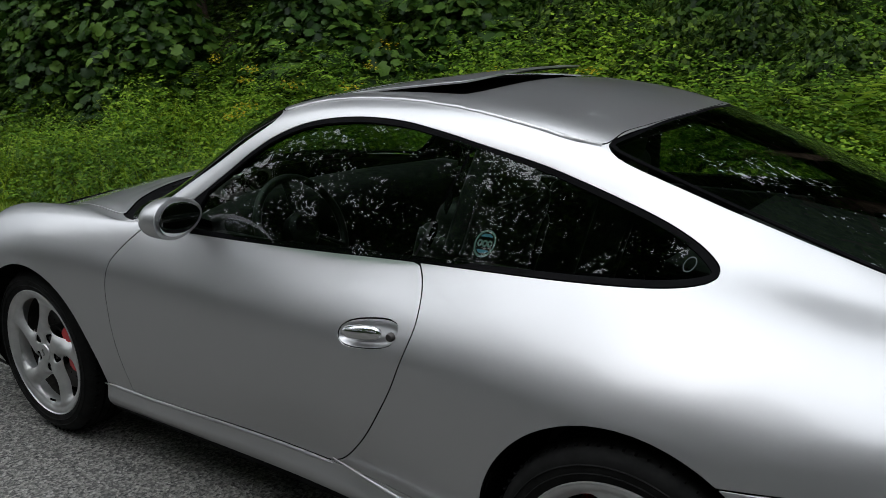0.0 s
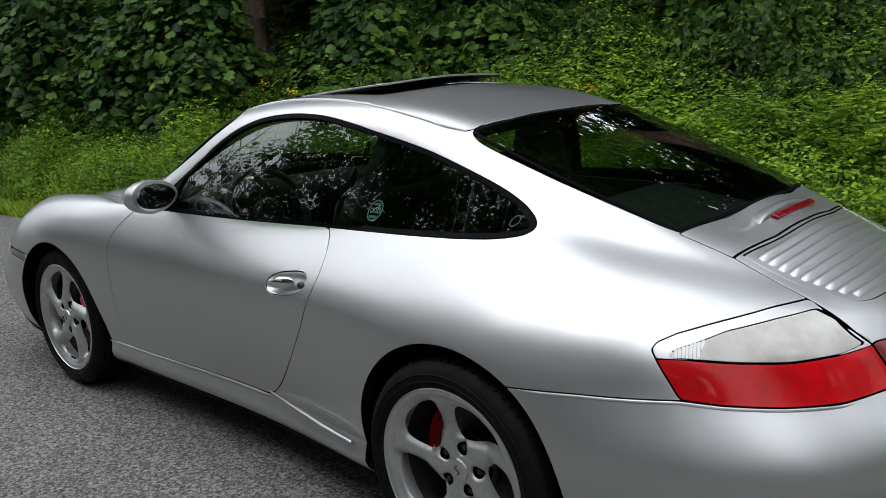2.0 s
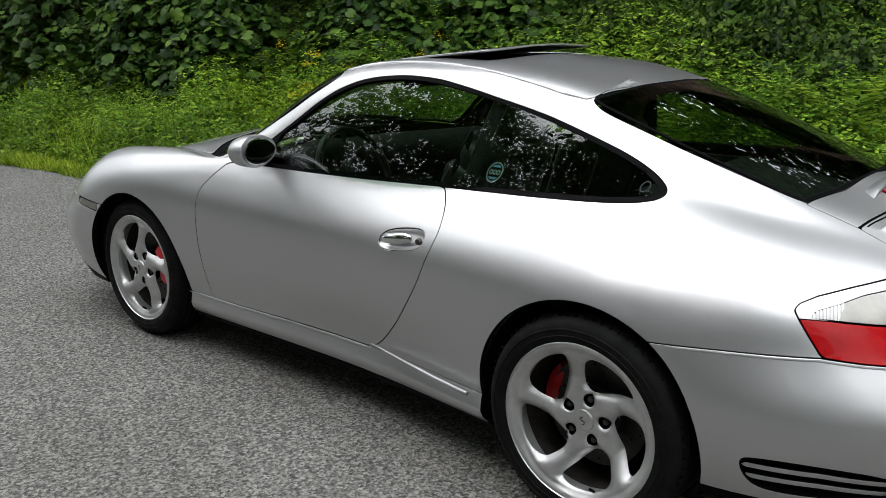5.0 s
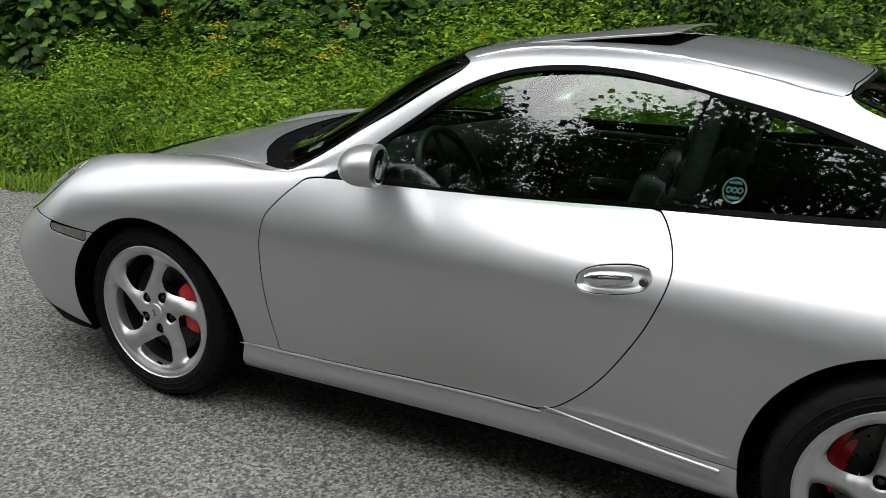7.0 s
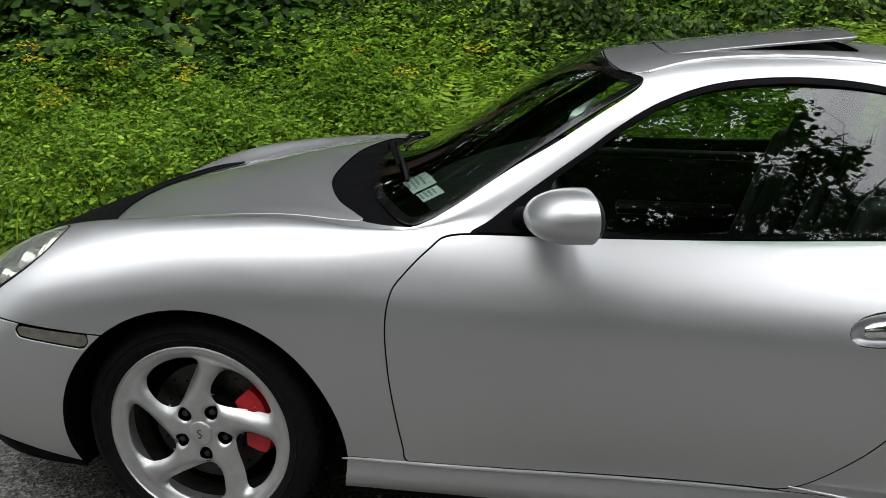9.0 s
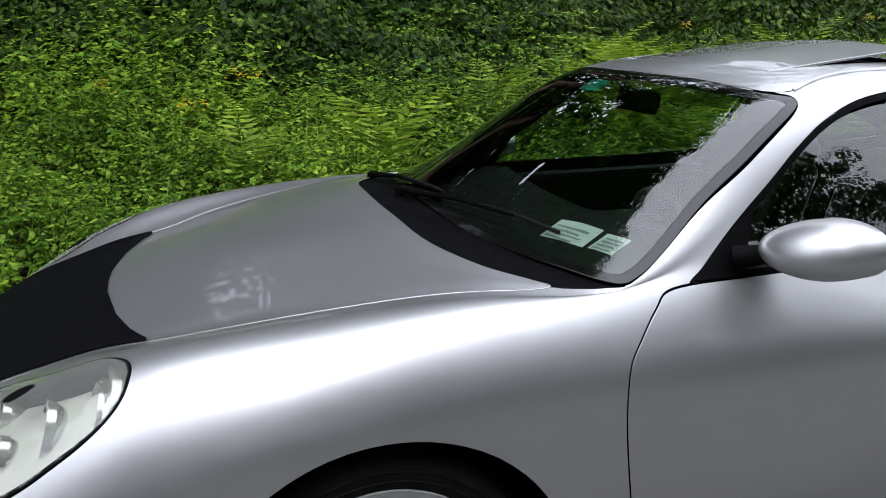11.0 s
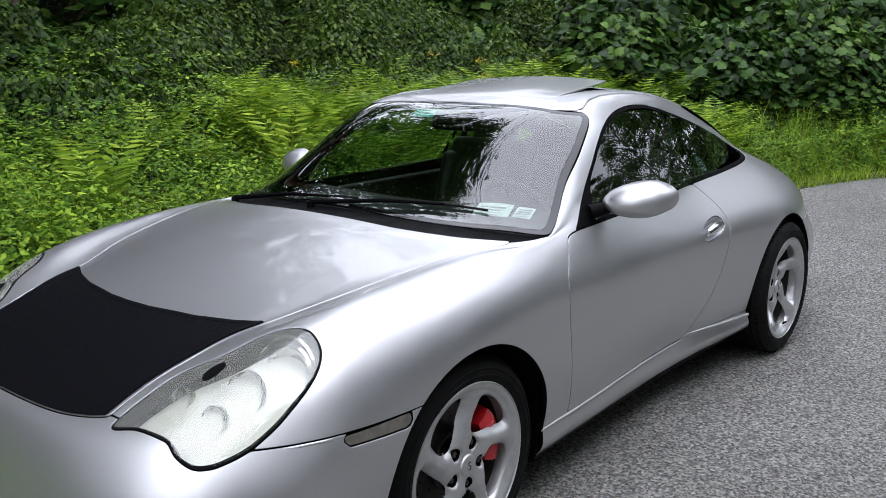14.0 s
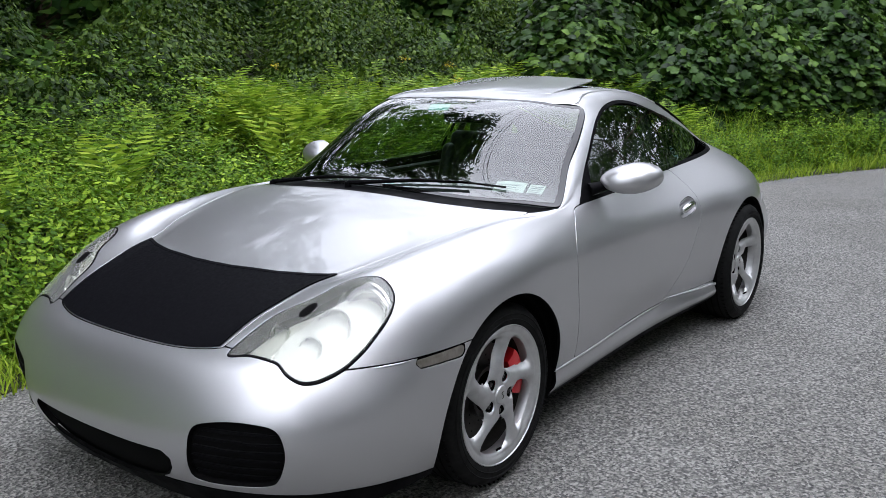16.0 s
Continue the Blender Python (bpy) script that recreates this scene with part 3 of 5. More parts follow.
fog_vent = every(Region("yz", [(-.42, .316), (-.43, .39), (-.439, .434), (-.464, .458), (-.549, .475), (-.627, .475), (-.678, .463), (-.70, .424), (-.698, .373), (-.668, .31), (-.63, .286), (-.521, .278), (-.433, .283)]), ahead_of(-1.8))
mid_vent = every(Region("yz", [(.1, .352), (0, .352), (-.2, .353), (-.33, .355), (-.357, .335), (-.352, .305), (-.325, .272), (-.258, .243), (-.1, .215), (0, .21), (.1, .215)], False), ahead_of(-1.8))
rear_vent = Region("xz", [(1.626, .345), (1.648, .366), (1.755, .372), (1.88, .363), (1.945, .344), (1.985, .308), (1.93, .285), (1.80, .272), (1.68, .275), (1.64, .30)])
marker_line = Region("xz", [(-1.648, .588), (-1.652, .575), (-1.640, .560), (-1.455, .547), (-1.44, .560), (-1.44, .584)], False)
cover_line = every(Region("xy", [(-2.08, .1), (-2.08, 0), (-2.07, -.2), (-2.0, -.41), (-1.80, -.440), (-1.567, -.486), (-1.605, -.40), (-1.640, -.28), (-1.668, -.1), (-1.672, 0), (-1.672, .1)], False), above(.5))
plate_line = every(Region("yz", [(.1, .512), (0, .512), (-.26, .508), (-.34, .500), (-.385, .478), (-.400, .440), (-.385, .385), (-.350, .352), (-.30, .345), (0, .342), (.1, .342)], False), behind(2.0))
tip_line = every(behind(2.0), Half(lambda v: ((v[:, 1] + .42) / .085) ** 2 * .05 + ((v[:, 2] - .27) / .055) ** 2 * .05 - .05))

# ---- the car ----
car = empty("sports_car", "silver metallic two-door sports coupe parked on the road edge", "car")
whole = cut_out(BASE, ("not", front_arch), ("not", rear_arch), gap=0)

lip_top = lambda v: v[:, 2] - np.interp(v[:, 0], [-2.1, -1.86, -1.7, -1.6, -1.5], [.255, .245, .225, .205, .187])
nose = cut_out(whole, nose_zone, ("not", hood_line), ("not", head_line), ("not", fog_vent), ("not", mid_vent), ("not", marker_line), gap=GAP)
bumper = panel("front_bumper", both(cut_out(nose, Half(lambda v: .002 - lip_top(v)), gap=0)), paint, car, thick=.025)
panel("lip", both(cut_out(nose, Half(lambda v: lip_top(v) + .002), gap=0)), black_trim, bumper, "black rubber lip under the bumper")
hood = panel("hood", both(cut_out(whole, hood_line, gap=GAP)), paint, car, thick=.02)
panel("cowl", both(cut_out(whole, cowl_line, ("not", hood_line), ("not", screen_line), gap=0)), black_trim, car, "black plastic cowl under the windscreen", offset=-.006)

tail = cut_out(whole, tail_zone, ("not", tail_line), ("not", tail_strip), ("not", lid_line), ("not", rear_vent), ("not", plate_line), gap=GAP)
rear_bumper = panel("rear_bumper", both(cut_out(tail, above(.24), ("not", tip_line), gap=0)), paint, car, thick=.025)
panel("lower_valance", both(cut_out(tail, below(.238), gap=0)), black_trim, rear_bumper, "black lower valance of the bumper")
panel("deck", both(cut_out(whole, deck_line, gap=GAP)), paint, car, thick=.02)
lid = panel("engine_lid", both(cut_out(whole, lid_line, ("not", tail_strip), ("not", grille_line), gap=GAP)), paint, car, thick=.02)
panel("tail_strip", both(cut_out(whole, tail_strip, ("not", tail_line), gap=.001)), dark_lens, car, "dark red reflector strip between the tail lamps")

screen = panel("windscreen", both(even_glass(cut_out(whole, inset(screen_line, .024), gap=0), cut_out(whole, screen_line, gap=0), 2, 5, True)), screen_glass, car, "tinted windscreen with stickers", thick=0)
panel("screen_border", both(even_glass(cut_out(whole, screen_line, ("not", inset(screen_line, .024)), gap=.001), cut_out(whole, screen_line, gap=0), 2, 5, True)), frit, screen, "glossy black border of the windscreen", thick=.006)
back = panel("rear_window", both(even_glass(cut_out(whole, inset(rear_line, .012), gap=0), cut_out(whole, rear_line, gap=0), 2, 2, True)), window_glass, car, "dark tinted rear window", thick=0)
panel("window_border", both(even_glass(cut_out(whole, rear_line, ("not", inset(rear_line, .012)), gap=.001), cut_out(whole, rear_line, gap=0), 2, 2, True)), black_trim, back, "black border of the rear window", thick=.006)
roof = panel("roof", both(cut_out(whole, roof_line, ("not", sunroof_line), gap=.003)), paint, car, thick=.02)

body = cut_out(whole, ("not", door_line), ("not", hood_line), ("not", head_line), ("not", screen_line), ("not", cowl_line), ("not", glass_line), ("not", nose_zone), ("not", sill_zone), ("not", rear_line),
               ("not", roof_line), ("not", deck_line), ("not", lid_line), ("not", tail_line), ("not", tail_zone), ("not", tail_strip), gap=GAP)
panel("body_shell", both(body), paint, car, thick=.014)
# added black shell behind the skin, in place of the shade in the joints
liner = cut_out(whole, ("not", glass_line), ("not", screen_line), ("not", rear_line), ("not", head_line), ("not", sunroof_line), gap=-.006)
panel("joint_shade_shell", both(liner), gap_black, car, "black shell added behind the panels as shade in the joints", thick=0, offset=-.022)

sill = cut_out(whole, every(below(.287), Half(lambda v: np.abs(v[:, 0]) - .899)), gap=0)
flare = np.clip((.287 - sill[0][:, 2]) / .05, 0, 1) * np.clip((sill[0][:, 2] - .165) / .05, 0, 1)
sill = (sill[0] + np.stack([0 * flare, -(.020 + .012 * np.clip((sill[0][:, 0] - .1) / .6, 0, 1)) * flare, 0 * flare], -1), sill[1], sill[2])
sill_top = cut_out(sill, above(.195), gap=0)
sill_low = cut_out(sill, below(.194), gap=0)


sill_top, sill_low = smooth_normals(sill_top), smooth_normals(sill_low)


def bowl(mesh, depth):
    """The same outline, sunk inwards like a dish."""
    v, n, f = mesh
    return v - n * depth, n, f


def oval_on_side(at, rx, rz, rule_side=1):
    """An oval patch of the car's side."""
    x, z = at
    def blunt(c):
        return math.copysign(abs(c) ** .74, c)

    return Region("xz", [(x + rx * blunt(math.cos(a)), z + rz * blunt(math.sin(a)) + .16 * rx * blunt(math.cos(a))) for a in np.linspace(0, 2 * math.pi, 40, endpoint=False)], False)


handle_oval = oval_on_side((.447, .722), .097, .035)


def both_sides(fn):
    LEFT_SIDE["pieces"].clear()
    fn(lambda m: m, 1)
    LEFT_SIDE["next"] = 0
    fn(mirrored, -1)
    LEFT_SIDE["next"] = None


SIDE_VERTS = BASE[0][(BASE[0][:, 1] < -.40) & (BASE[0][:, 2] < .75)]
SIDE_GLASS = cut_out(whole, glass_line, gap=0)


def side_parts(turned, s):
    door = panel("door", turned(cut_out(whole, door_line, ("not", handle_oval), gap=GAP)), paint, car, "silver car door")
    hollow = cut_out(refined(whole, 3, (.33, .57, .66, .79)), handle_oval, gap=.0022)
    sunk = np.clip(-handle_oval(hollow[0]) / .016, 0, 1)
    sunk = sunk * sunk * (3 - 2 * sunk)
    panel("handle_dish", turned(smooth_normals((hollow[0] - hollow[1] * (.002 + .015 * sunk)[:, None], hollow[1], hollow[2]))), paint, door, "rounded silver dish of the door handle")
    grip = lathe_bm([(0, -.066), (.010, -.062), (.0165, -.045), (.019, 0), (.0165, .045), (.010, .062), (0, .066)], 16)
    grip.transform(pose(.437, -.846 * s, .725, 0, 90 - 9, 0) @ Matrix.Diagonal((1.1, .85, 1, 1)))
    part("handle", grip, chrome, door, "smooth silver pull handle")
    lock = lathe_bm([(.0, .004), (.009, .004), (.011, 0), (.011, -.01)], 20)
    lock.transform(pose(.525, -.842 * s, .728, 90 * s))
    part("lock", lock, dark_metal, door, "round key lock")
    glass = panel("door_glass", turned(even_glass(cut_out(whole, inset(glass_line, .003), pillar_cut, gap=.004), SIDE_GLASS, 1, 2)), window_glass, door, "dark tinted side window", thick=0)
    panel("window_frame", turned(cut_out(whole, glass_line, ("not", inset(glass_line, .012)), pillar_cut, gap=.0005)), black_trim, door, "black rubber window frame", thick=.008)
    sail = Region("xz", [(-.49, .868), (-.36, .870), (-.30, 1.0)], False)
    panel("mirror_sail", turned(cut_out(whole, sail, glass_line, gap=.001)), black_trim, door, "black triangle at the foot of the mirror", thick=.01, offset=.003)
    quarter = panel("quarter_window", turned(even_glass(cut_out(whole, inset(glass_line, .003), ("not", pillar_cut), gap=.004), SIDE_GLASS, 1, 2)), window_glass, car, "dark tinted rear quarter window", thick=0)
    panel("window_frame", turned(cut_out(whole, glass_line, ("not", inset(glass_line, .012)), ("not", pillar_cut), gap=.0005)), black_trim, quarter, "black rubber window frame", thick=.008)
    post = every(glass_line, Half(lambda v: np.abs(pillar_cut(v)) - .010))
    panel("window_post", turned(cut_out(whole, post, gap=.001)), black_trim, quarter, "black rubber post between the windows", thick=.008, offset=-.002)
    rocker = panel("sill", turned(sill_top), paint, car, "silver flared side sill")
    panel("sill_underside", turned(sill_low), black_trim, rocker, "black underside of the sill")
    # a raised bead along the rear of the sill
    bead = tube_bm([(x, -np.interp(x, [.27, .45, .62, .80], [.812, .842, .868, .885]) * s, np.interp(x, [.27, .80], [.308, .283])) for x in np.linspace(.27, .765, 14)], [.002 + .0055 * math.sin(math.pi * min(1, k / 9) / 2) for k in range(14)], 10)
    part("sill_bead", bead, paint, rocker)
    # rolled edges of the bumpers and of the sill, which catch the light
    def rolled(name, xs, zf, r, parent, off=.0):
        pts = []
        for x in xs:
            z = float(zf(x))
            i = np.argmin(np.hypot(SIDE_VERTS[:, 0] - x, SIDE_VERTS[:, 2] - z))
            near = SIDE_VERTS[np.argsort(np.hypot(SIDE_VERTS[:, 0] - x, SIDE_VERTS[:, 2] - z))[:12]]
            a = np.stack([np.ones(len(near)), near[:, 0] - x, near[:, 2] - z], -1)
            pts.append((x, (float(np.linalg.lstsq(a, near[:, 1], rcond=None)[0][0]) + r * .55 - off) * s, z))
        part(name, tube_bm(pts, [r * min(1, .3 + .35 * min(k, len(pts) - 1 - k)) for k in range(len(pts))], 8), paint, parent)

    rolled("bumper_edge", np.linspace(1.40, 2.06, 34), lambda x: np.interp(x, [1.34, 1.55, 1.761, 1.84, 1.946, 2.04, 2.11], [.607, .619, .625, .617, .611, .609, .622]), .0045, rear_bumper)
    rolled("bumper_edge", np.linspace(-1.79, -1.66, 8), lambda x: np.interp(x, [-1.99, -1.90, -1.846, -1.64], [.634, .604, .591, .587]), .004, bumper)
    rolled("sill_edge", np.linspace(-.80, .26, 30), lambda x: .284, .006, rocker, .006)
    # head lamp
    shape = cut_out(whole, head_line, gap=.003)
    lamp = panel("headlamp", turned(bowl(shape, .058)), lamp_shell, car, "clear headlamp with a pale reflector bowl", thick=0)
    panel("lamp_cover", turned(shape), lamp_glass, lamp, "clear plastic lamp cover", thick=0)
    panel("lamp_rim", turned(cut_out(whole, head_line, ("not", inset(head_line, .006)), gap=.0005)), black_trim, lamp, "black rubber seal of the lamp", thick=.03)
    for x, y, z, r, d in ((-1.690, -.685, .706, .064, .055), (-1.780, -.640, .676, .054, .05), (-1.862, -.625, .634, .034, .04), (-1.870, -.510, .659, .028, .04)):
        cup = lathe_bm([(r, .012), (r * 1.06, .016), (r * 1.06, .0), (r * .98, .0), (r * .9, -.012), (r * .62, -.03), (r * .3, -.038), (0, -.04)], 32)
        cup.transform(look((x, y * s, z), (x + 1.0, y * s + .12 * s, z - .32)) @ pose(0, 0, -.036))
        part("reflector_cup", cup, reflector, lamp)
        bulb = lathe_bm([(0, .006), (r * .18, .003), (r * .24, -.006), (r * .2, -.03)], 16)
        bulb.transform(look((x, y * s, z), (x + 1.0, y * s + .12 * s, z - .32)) @ pose(0, 0, -.046))
        part("bulb", bulb, lamp_shell, lamp)
    for r, dx, dy in ((.071, 0, 0), (.094, -.010, .012)):
        hoop = lathe_bm([(r, .0), (r + .004, .005), (r + .009, .0), (r + .008, -.03), (r + .002, -.03)], 48, True)
        hoop.transform(look((-1.695 + dx, (-.682 + dy) * s, .704), (-.695, -.560 * s, .384)) @ pose(0, 0, -.038 - (.012 if dx else 0)))
        part("lens_hoop", hoop, reflector, lamp)
    shade = lathe_bm([(.066, -.012), (.058, -.020), (.040, -.030)], 40)
    shade.transform(look((-1.695, -.682 * s, .704), (-.695, -.560 * s, .384)) @ pose(0, 0, -.036))
    part("lens_shade", shade, dark_metal, lamp, "grey inner ring of the projector")
    cap = Region("xy", [(-1.800 + .026 * math.cos(a) + .012 * math.sin(a), -.583 + .013 * math.sin(a) - .012 * math.cos(a)) for a in np.linspace(0, 2 * math.pi, 24, endpoint=False)], False)
    panel("lamp_plug", turned(cut_out(refined(BASE, 5, (-1.87, -1.70, .66, .80)), every(cap, above(.6)), gap=0)), gap_black, lamp, "small black oval plug in the lamp", thick=.01, offset=.002)
    panel("side_marker", turned(cut_out(whole, marker_line, gap=.003)), marker_lens, car, "dark clear side marker lamp", thick=.012, offset=-.003)
    # tail lamp
    tl = panel("tail_lamp", turned(cut_out(whole, tail_line, red_top, gap=.002)), red_lens, car, "red tail lamp with a clear grey upper lens")
    panel("lamp_frame", turned(cut_out(whole, tail_line, ("not", red_top), ("not", grey_line), gap=.0015)), paint, tl, "silver surround of the lens", thick=.012)
    panel("upper_lens", turned(cut_out(whole, grey_line, gap=.0012)), clear_lens, tl, "clear greyish upper lens", thick=.012, offset=-.001)
    ribs = every(grey_line, ahead_of(1.775))
    lens_patch = refined(BASE, 4, (1.68, 1.82, .69, .79))
    for k in range(9):
        stripe = every(ribs, Half(lambda v, k=k: np.abs(v[:, 0] + .35 * v[:, 2] - (1.978 + .0068 * k)) - .0022))
        m = cut_out(lens_patch, stripe, gap=0)
        if len(m[2]):
            panel("lens_rib", turned(m), white_lens, tl, thick=.006, offset=.001)
    # fog vent with five slats, and the vent in the rear bumper
    panel("vent_back", turned(cut_out(BASE, inset(fog_vent, -.01), gap=0)), gap_black, bumper, "black duct behind the bumper opening", thick=0, offset=-.07)
    for k in range(6):
        z = .300 + k * .029
        slat = every(inset(fog_vent, .001), Half(lambda v, z=z: np.abs(v[:, 2] - z) - .0045))
        m = cut_out(BASE, slat, gap=0)
        if len(m[2]):
            panel("vent_slat", turned(m), black_trim, bumper, thick=.03, offset=-.016)
    panel("vent_back", turned(cut_out(BASE, inset(rear_vent, -.008), gap=0)), gap_black, rear_bumper, "black duct behind the bumper opening", thick=0, offset=-.05)
    for k in range(2):
        slat = every(inset(rear_vent, .001), Half(lambda v, k=k: np.abs(v[:, 2] - (.337 - .034 * k - .10 * (v[:, 0] - 1.8) * (v[:, 0] > 1.8))) - .006))
        panel("vent_slat", turned(cut_out(BASE, slat, gap=0)), paint, rear_bumper, "silver slat in the bumper vent", thick=.03, offset=-.008)
    tip = lathe_bm([(.040, .0), (.043, .004), (.046, .0), (.046, -.14), (.040, -.14)], 32, closed=True)
    tip.transform(pose(2.155, -.42 * s, .27, 0, 90, 0) @ Matrix.Diagonal((.85, 1.35, 1, 1)))
    part("exhaust_tip", tip, chrome, car, "polished oval exhaust tip")
    # near-black bore of the tip
    inner = lathe_bm([(.039, -.002), (.036, -.10), (0, -.10)], 32)
    inner.transform(pose(2.155, -.42 * s, .27, 0, 90, 0) @ Matrix.Diagonal((.85, 1.35, 1, 1)))
    part("exhaust_bore", inner, gap_black, car, "black inside of the exhaust tip")
    # door mirror: a rounded shell cut flat towards the rear
    shell = bmesh.new()
    bmesh.ops.create_uvsphere(shell, u_segments=48, v_segments=32, radius=1, matrix=pose(0, 0, 0, 0, 90, 0))
    for v in shell.verts:
        x, y, z = v.co
        out = -y * s
        deep = .124 * max(0.0, -x) ** .65 if x < 0 else -.006 * x
        v.co = Vector((-.234 - deep + .038 * out, -.868 * s + y * .112 - .010 * s * max(0, -x), .955 + z * (.060 + .008 * out) - .012 * (1 - out) * .5 - .012 * max(0, -x)))
    mirror = part("door_mirror", shell, paint, car, "silver rounded door mirror")
    ring = bmesh.new()
    bmesh.ops.create_uvsphere(ring, u_segments=40, v_segments=16, radius=1)
    for v in ring.verts:
        x, y, z = v.co
        v.co = Vector((-.2255 + .038 * (-y * s) + .002 * x, -.868 * s + y * .099, .955 + z * (.048 + .009 * (-y * s)) - .006 * (1 + y * s)))
    part("mirror_glass", ring, mirror_glass, mirror, "dark mirror glass")
    foot = tube_bm([(-.375, -.742 * s, .905), (-.35, -.765 * s, .913), (-.325, -.795 * s, .925), (-.30, -.83 * s, .935)], [.034, .028, .024, .026], 14, flat=.8)
    part("mirror_foot", foot, black_trim, mirror, "black mirror foot")
    # wheel-house lining
    for x, r, z in ((-1.166, .378, .29), (1.165, .362, .316)):
        house = lathe_bm(([(r + .06, -.03), (r, -.03)] if x < 0 else [(r, 0)]) + [(r + .003, .02), (r, .30), (0, .31)], 40)
        house.transform(pose(x, (-.785 if x < 0 else -.855) * s, z, -90 * s))
        bmesh.ops.delete(house, geom=[f for f in house.faces if f.calc_center_median().z < .20], context="FACES")
        part("wheel_house", house, gap_black, car, "black lining of the wheel arch", smooth=True)


marker_lens = speckled(material("marker_lens", rough=0.15, coat=0.6), 30, [(0.3, (0.10, 0.09, 0.075)), (0.7, (0.17, 0.155, 0.13))])
white_lens = material("white_lens", (0.8, 0.8, 0.78), 0.2)
both_sides(side_parts)

# recess for the plate in the rear bumper
panel("plate_recess", both(cut_out(BASE, inset(plate_line, -.01), gap=0)), black_trim, rear_bumper, "black recess in the middle of the rear bumper", thick=0, offset=-.035)

# middle opening under the nose
panel("vent_back", both(cut_out(BASE, inset(mid_vent, -.01), gap=0)), gap_black, bumper, "black duct behind the middle opening", thick=0, offset=-.06)

# louvres of the engine lid: rounded ribs that run out towards their ends
for k in range(9):
    x = 1.775 + .0245 * k
    w = float(np.interp(x, [1.732, 1.81, 1.868, 1.935, 1.981, 2.0], [.358, .354, .340, .308, .262, .20])) - .006
    bm = bmesh.new()
    rows = []
    for y in np.linspace(-w, w, 41):
        bow = .030 * (y / .4) ** 2
        ease = min(1, (w - abs(y)) / .035)
        ease = ease * (2 - ease)
        z0, z1 = skin_z(x - bow, y), skin_z(x - bow + .0245, y)
        row = []
        for i in range(9):
            q = i / 8
            hump = math.sin(math.pi * min(1, q / .45) / 2) if q < .45 else math.cos(math.pi * (q - .45) / .55 / 2) ** 1.2
            row.append(bm.verts.new((x - bow + .0245 * q, y, z0 + (z1 - z0) * q - .0035 + .0085 * ease * hump - .003 * (q in (0, 1)))))
        rows.append(row)
    for a, b in zip(rows, rows[1:]):
        for i in range(8):
            bm.faces.new((a[i], a[i + 1], b[i + 1], b[i]))
    part("louvre", bm, paint, lid, angle=70)
panel("grille_panel", both(cut_out(BASE, inset(grille_line, .0025), gap=0)), paint, lid, "silver grille panel under the louvres", thick=.015, offset=-.0025)

# high brake lamp in its scoop
lamp3 = box_bm((.024, .285, .024), (1.702, .03, skin_z(1.702, .03) - .007), .006, 3, (0, 22, 0))
high = part("high_brake_lamp", lamp3, dark_lens, car, "dark red brake lamp set into the engine lid")
hoodlet = bmesh.new()
rows = []
for y in np.linspace(-.195, .255, 21):
    k = min(1, (.225 - abs(y - .03)) / .05)
    z = skin_z(1.69, y)
    rows.append([hoodlet.verts.new(p) for p in ((1.655, y, skin_z(1.655, y) - .002), (1.675, y, z - .002 + .016 * k), (1.690, y, z - .003 + .017 * k), (1.694, y, z - .004 + .012 * k), (1.692, y, z - .01))])
for a, b in zip(rows, rows[1:]):
    for i in range(4):
        hoodlet.faces.new((a[i], a[i + 1], b[i + 1], b[i]))
part("lamp_hood", hoodlet, paint, high, "silver hood over the brake lamp", angle=60)

# tilted sunroof panel, its rear edge raised
flap = both(cut_out(BASE, inset(sunroof_line, .007), gap=0))
lift = np.clip((flap[0][:, 0] + .05) / .49, 0, 1) ** 1.5
flap = (flap[0] + np.stack([0 * lift, 0 * lift, -.001 + .040 * lift], -1), flap[1], flap[2])
sunroof = panel("sunroof", flap, paint, car, "silver sunroof panel tilted open", thick=.007, rim=False)
panel("sunroof_skirt", both(cut_out(BASE, inset(sunroof_line, .020), gap=0)), gap_black, sunroof, "black underside of the sunroof", thick=.02, offset=-.012)
panel("sunroof_frame", both(cut_out(BASE, inset(sunroof_line, -.004), gap=0)), gap_black, car, "black tray under the sunroof", thick=0, offset=-.05)
for s in (-1, 1):
    bead = tube_bm([(x, s * (np.interp(x, [-.10, .0, .12, .3, .47, .65, .82, .90], [.530, .495, .470, .464, .468, .472, .467, .452]) + .004), 0) for x in np.linspace(-.10, .90, 30)], .0045, 8)
    for v in bead.verts:
        v.co.z += skin_z(v.co.x, v.co.y) + .001
    part("roof_moulding", bead, paint, roof, "thin moulding along the roof edge")
# script on the lid, as plain chrome strokes: one open hoop, then short slanted bars
hoop = [(2.066 + .013 * math.cos(q), -.088 + .016 * math.sin(q)) for q in np.linspace(.6, 5.2, 14)]
part("badge_stroke", tube_bm([(x, y, skin_z(x, y) + .002) for x, y in hoop], .0032, 6), chrome, lid)
for k in range(9):
    y = -.062 + .026 * k
    bar = tube_bm([(2.079, y, skin_z(2.079, y) + .001), (2.070, y + .006, skin_z(2.070, y) + .003), (2.062, y + .013, skin_z(2.062, y) + .001)], .003, 6)
    part("badge_stroke", bar, chrome, lid)

# vinyl cover on the front of the hood
cover = panel("hood_cover", both(cut_out(whole, cover_line, inset(hood_line, .004), gap=0)), vinyl, None, thick=.0035, offset=.005)
panel("hem", both(cut_out(whole, cover_line, inset(hood_line, .004), ("not", inset(cover_line, .012)), gap=0)), vinyl, cover, "stitched black hem", thick=.002, offset=.0065)
tagged(cover, "matt black vinyl stone guard stretched over the hood front", "hood cover")

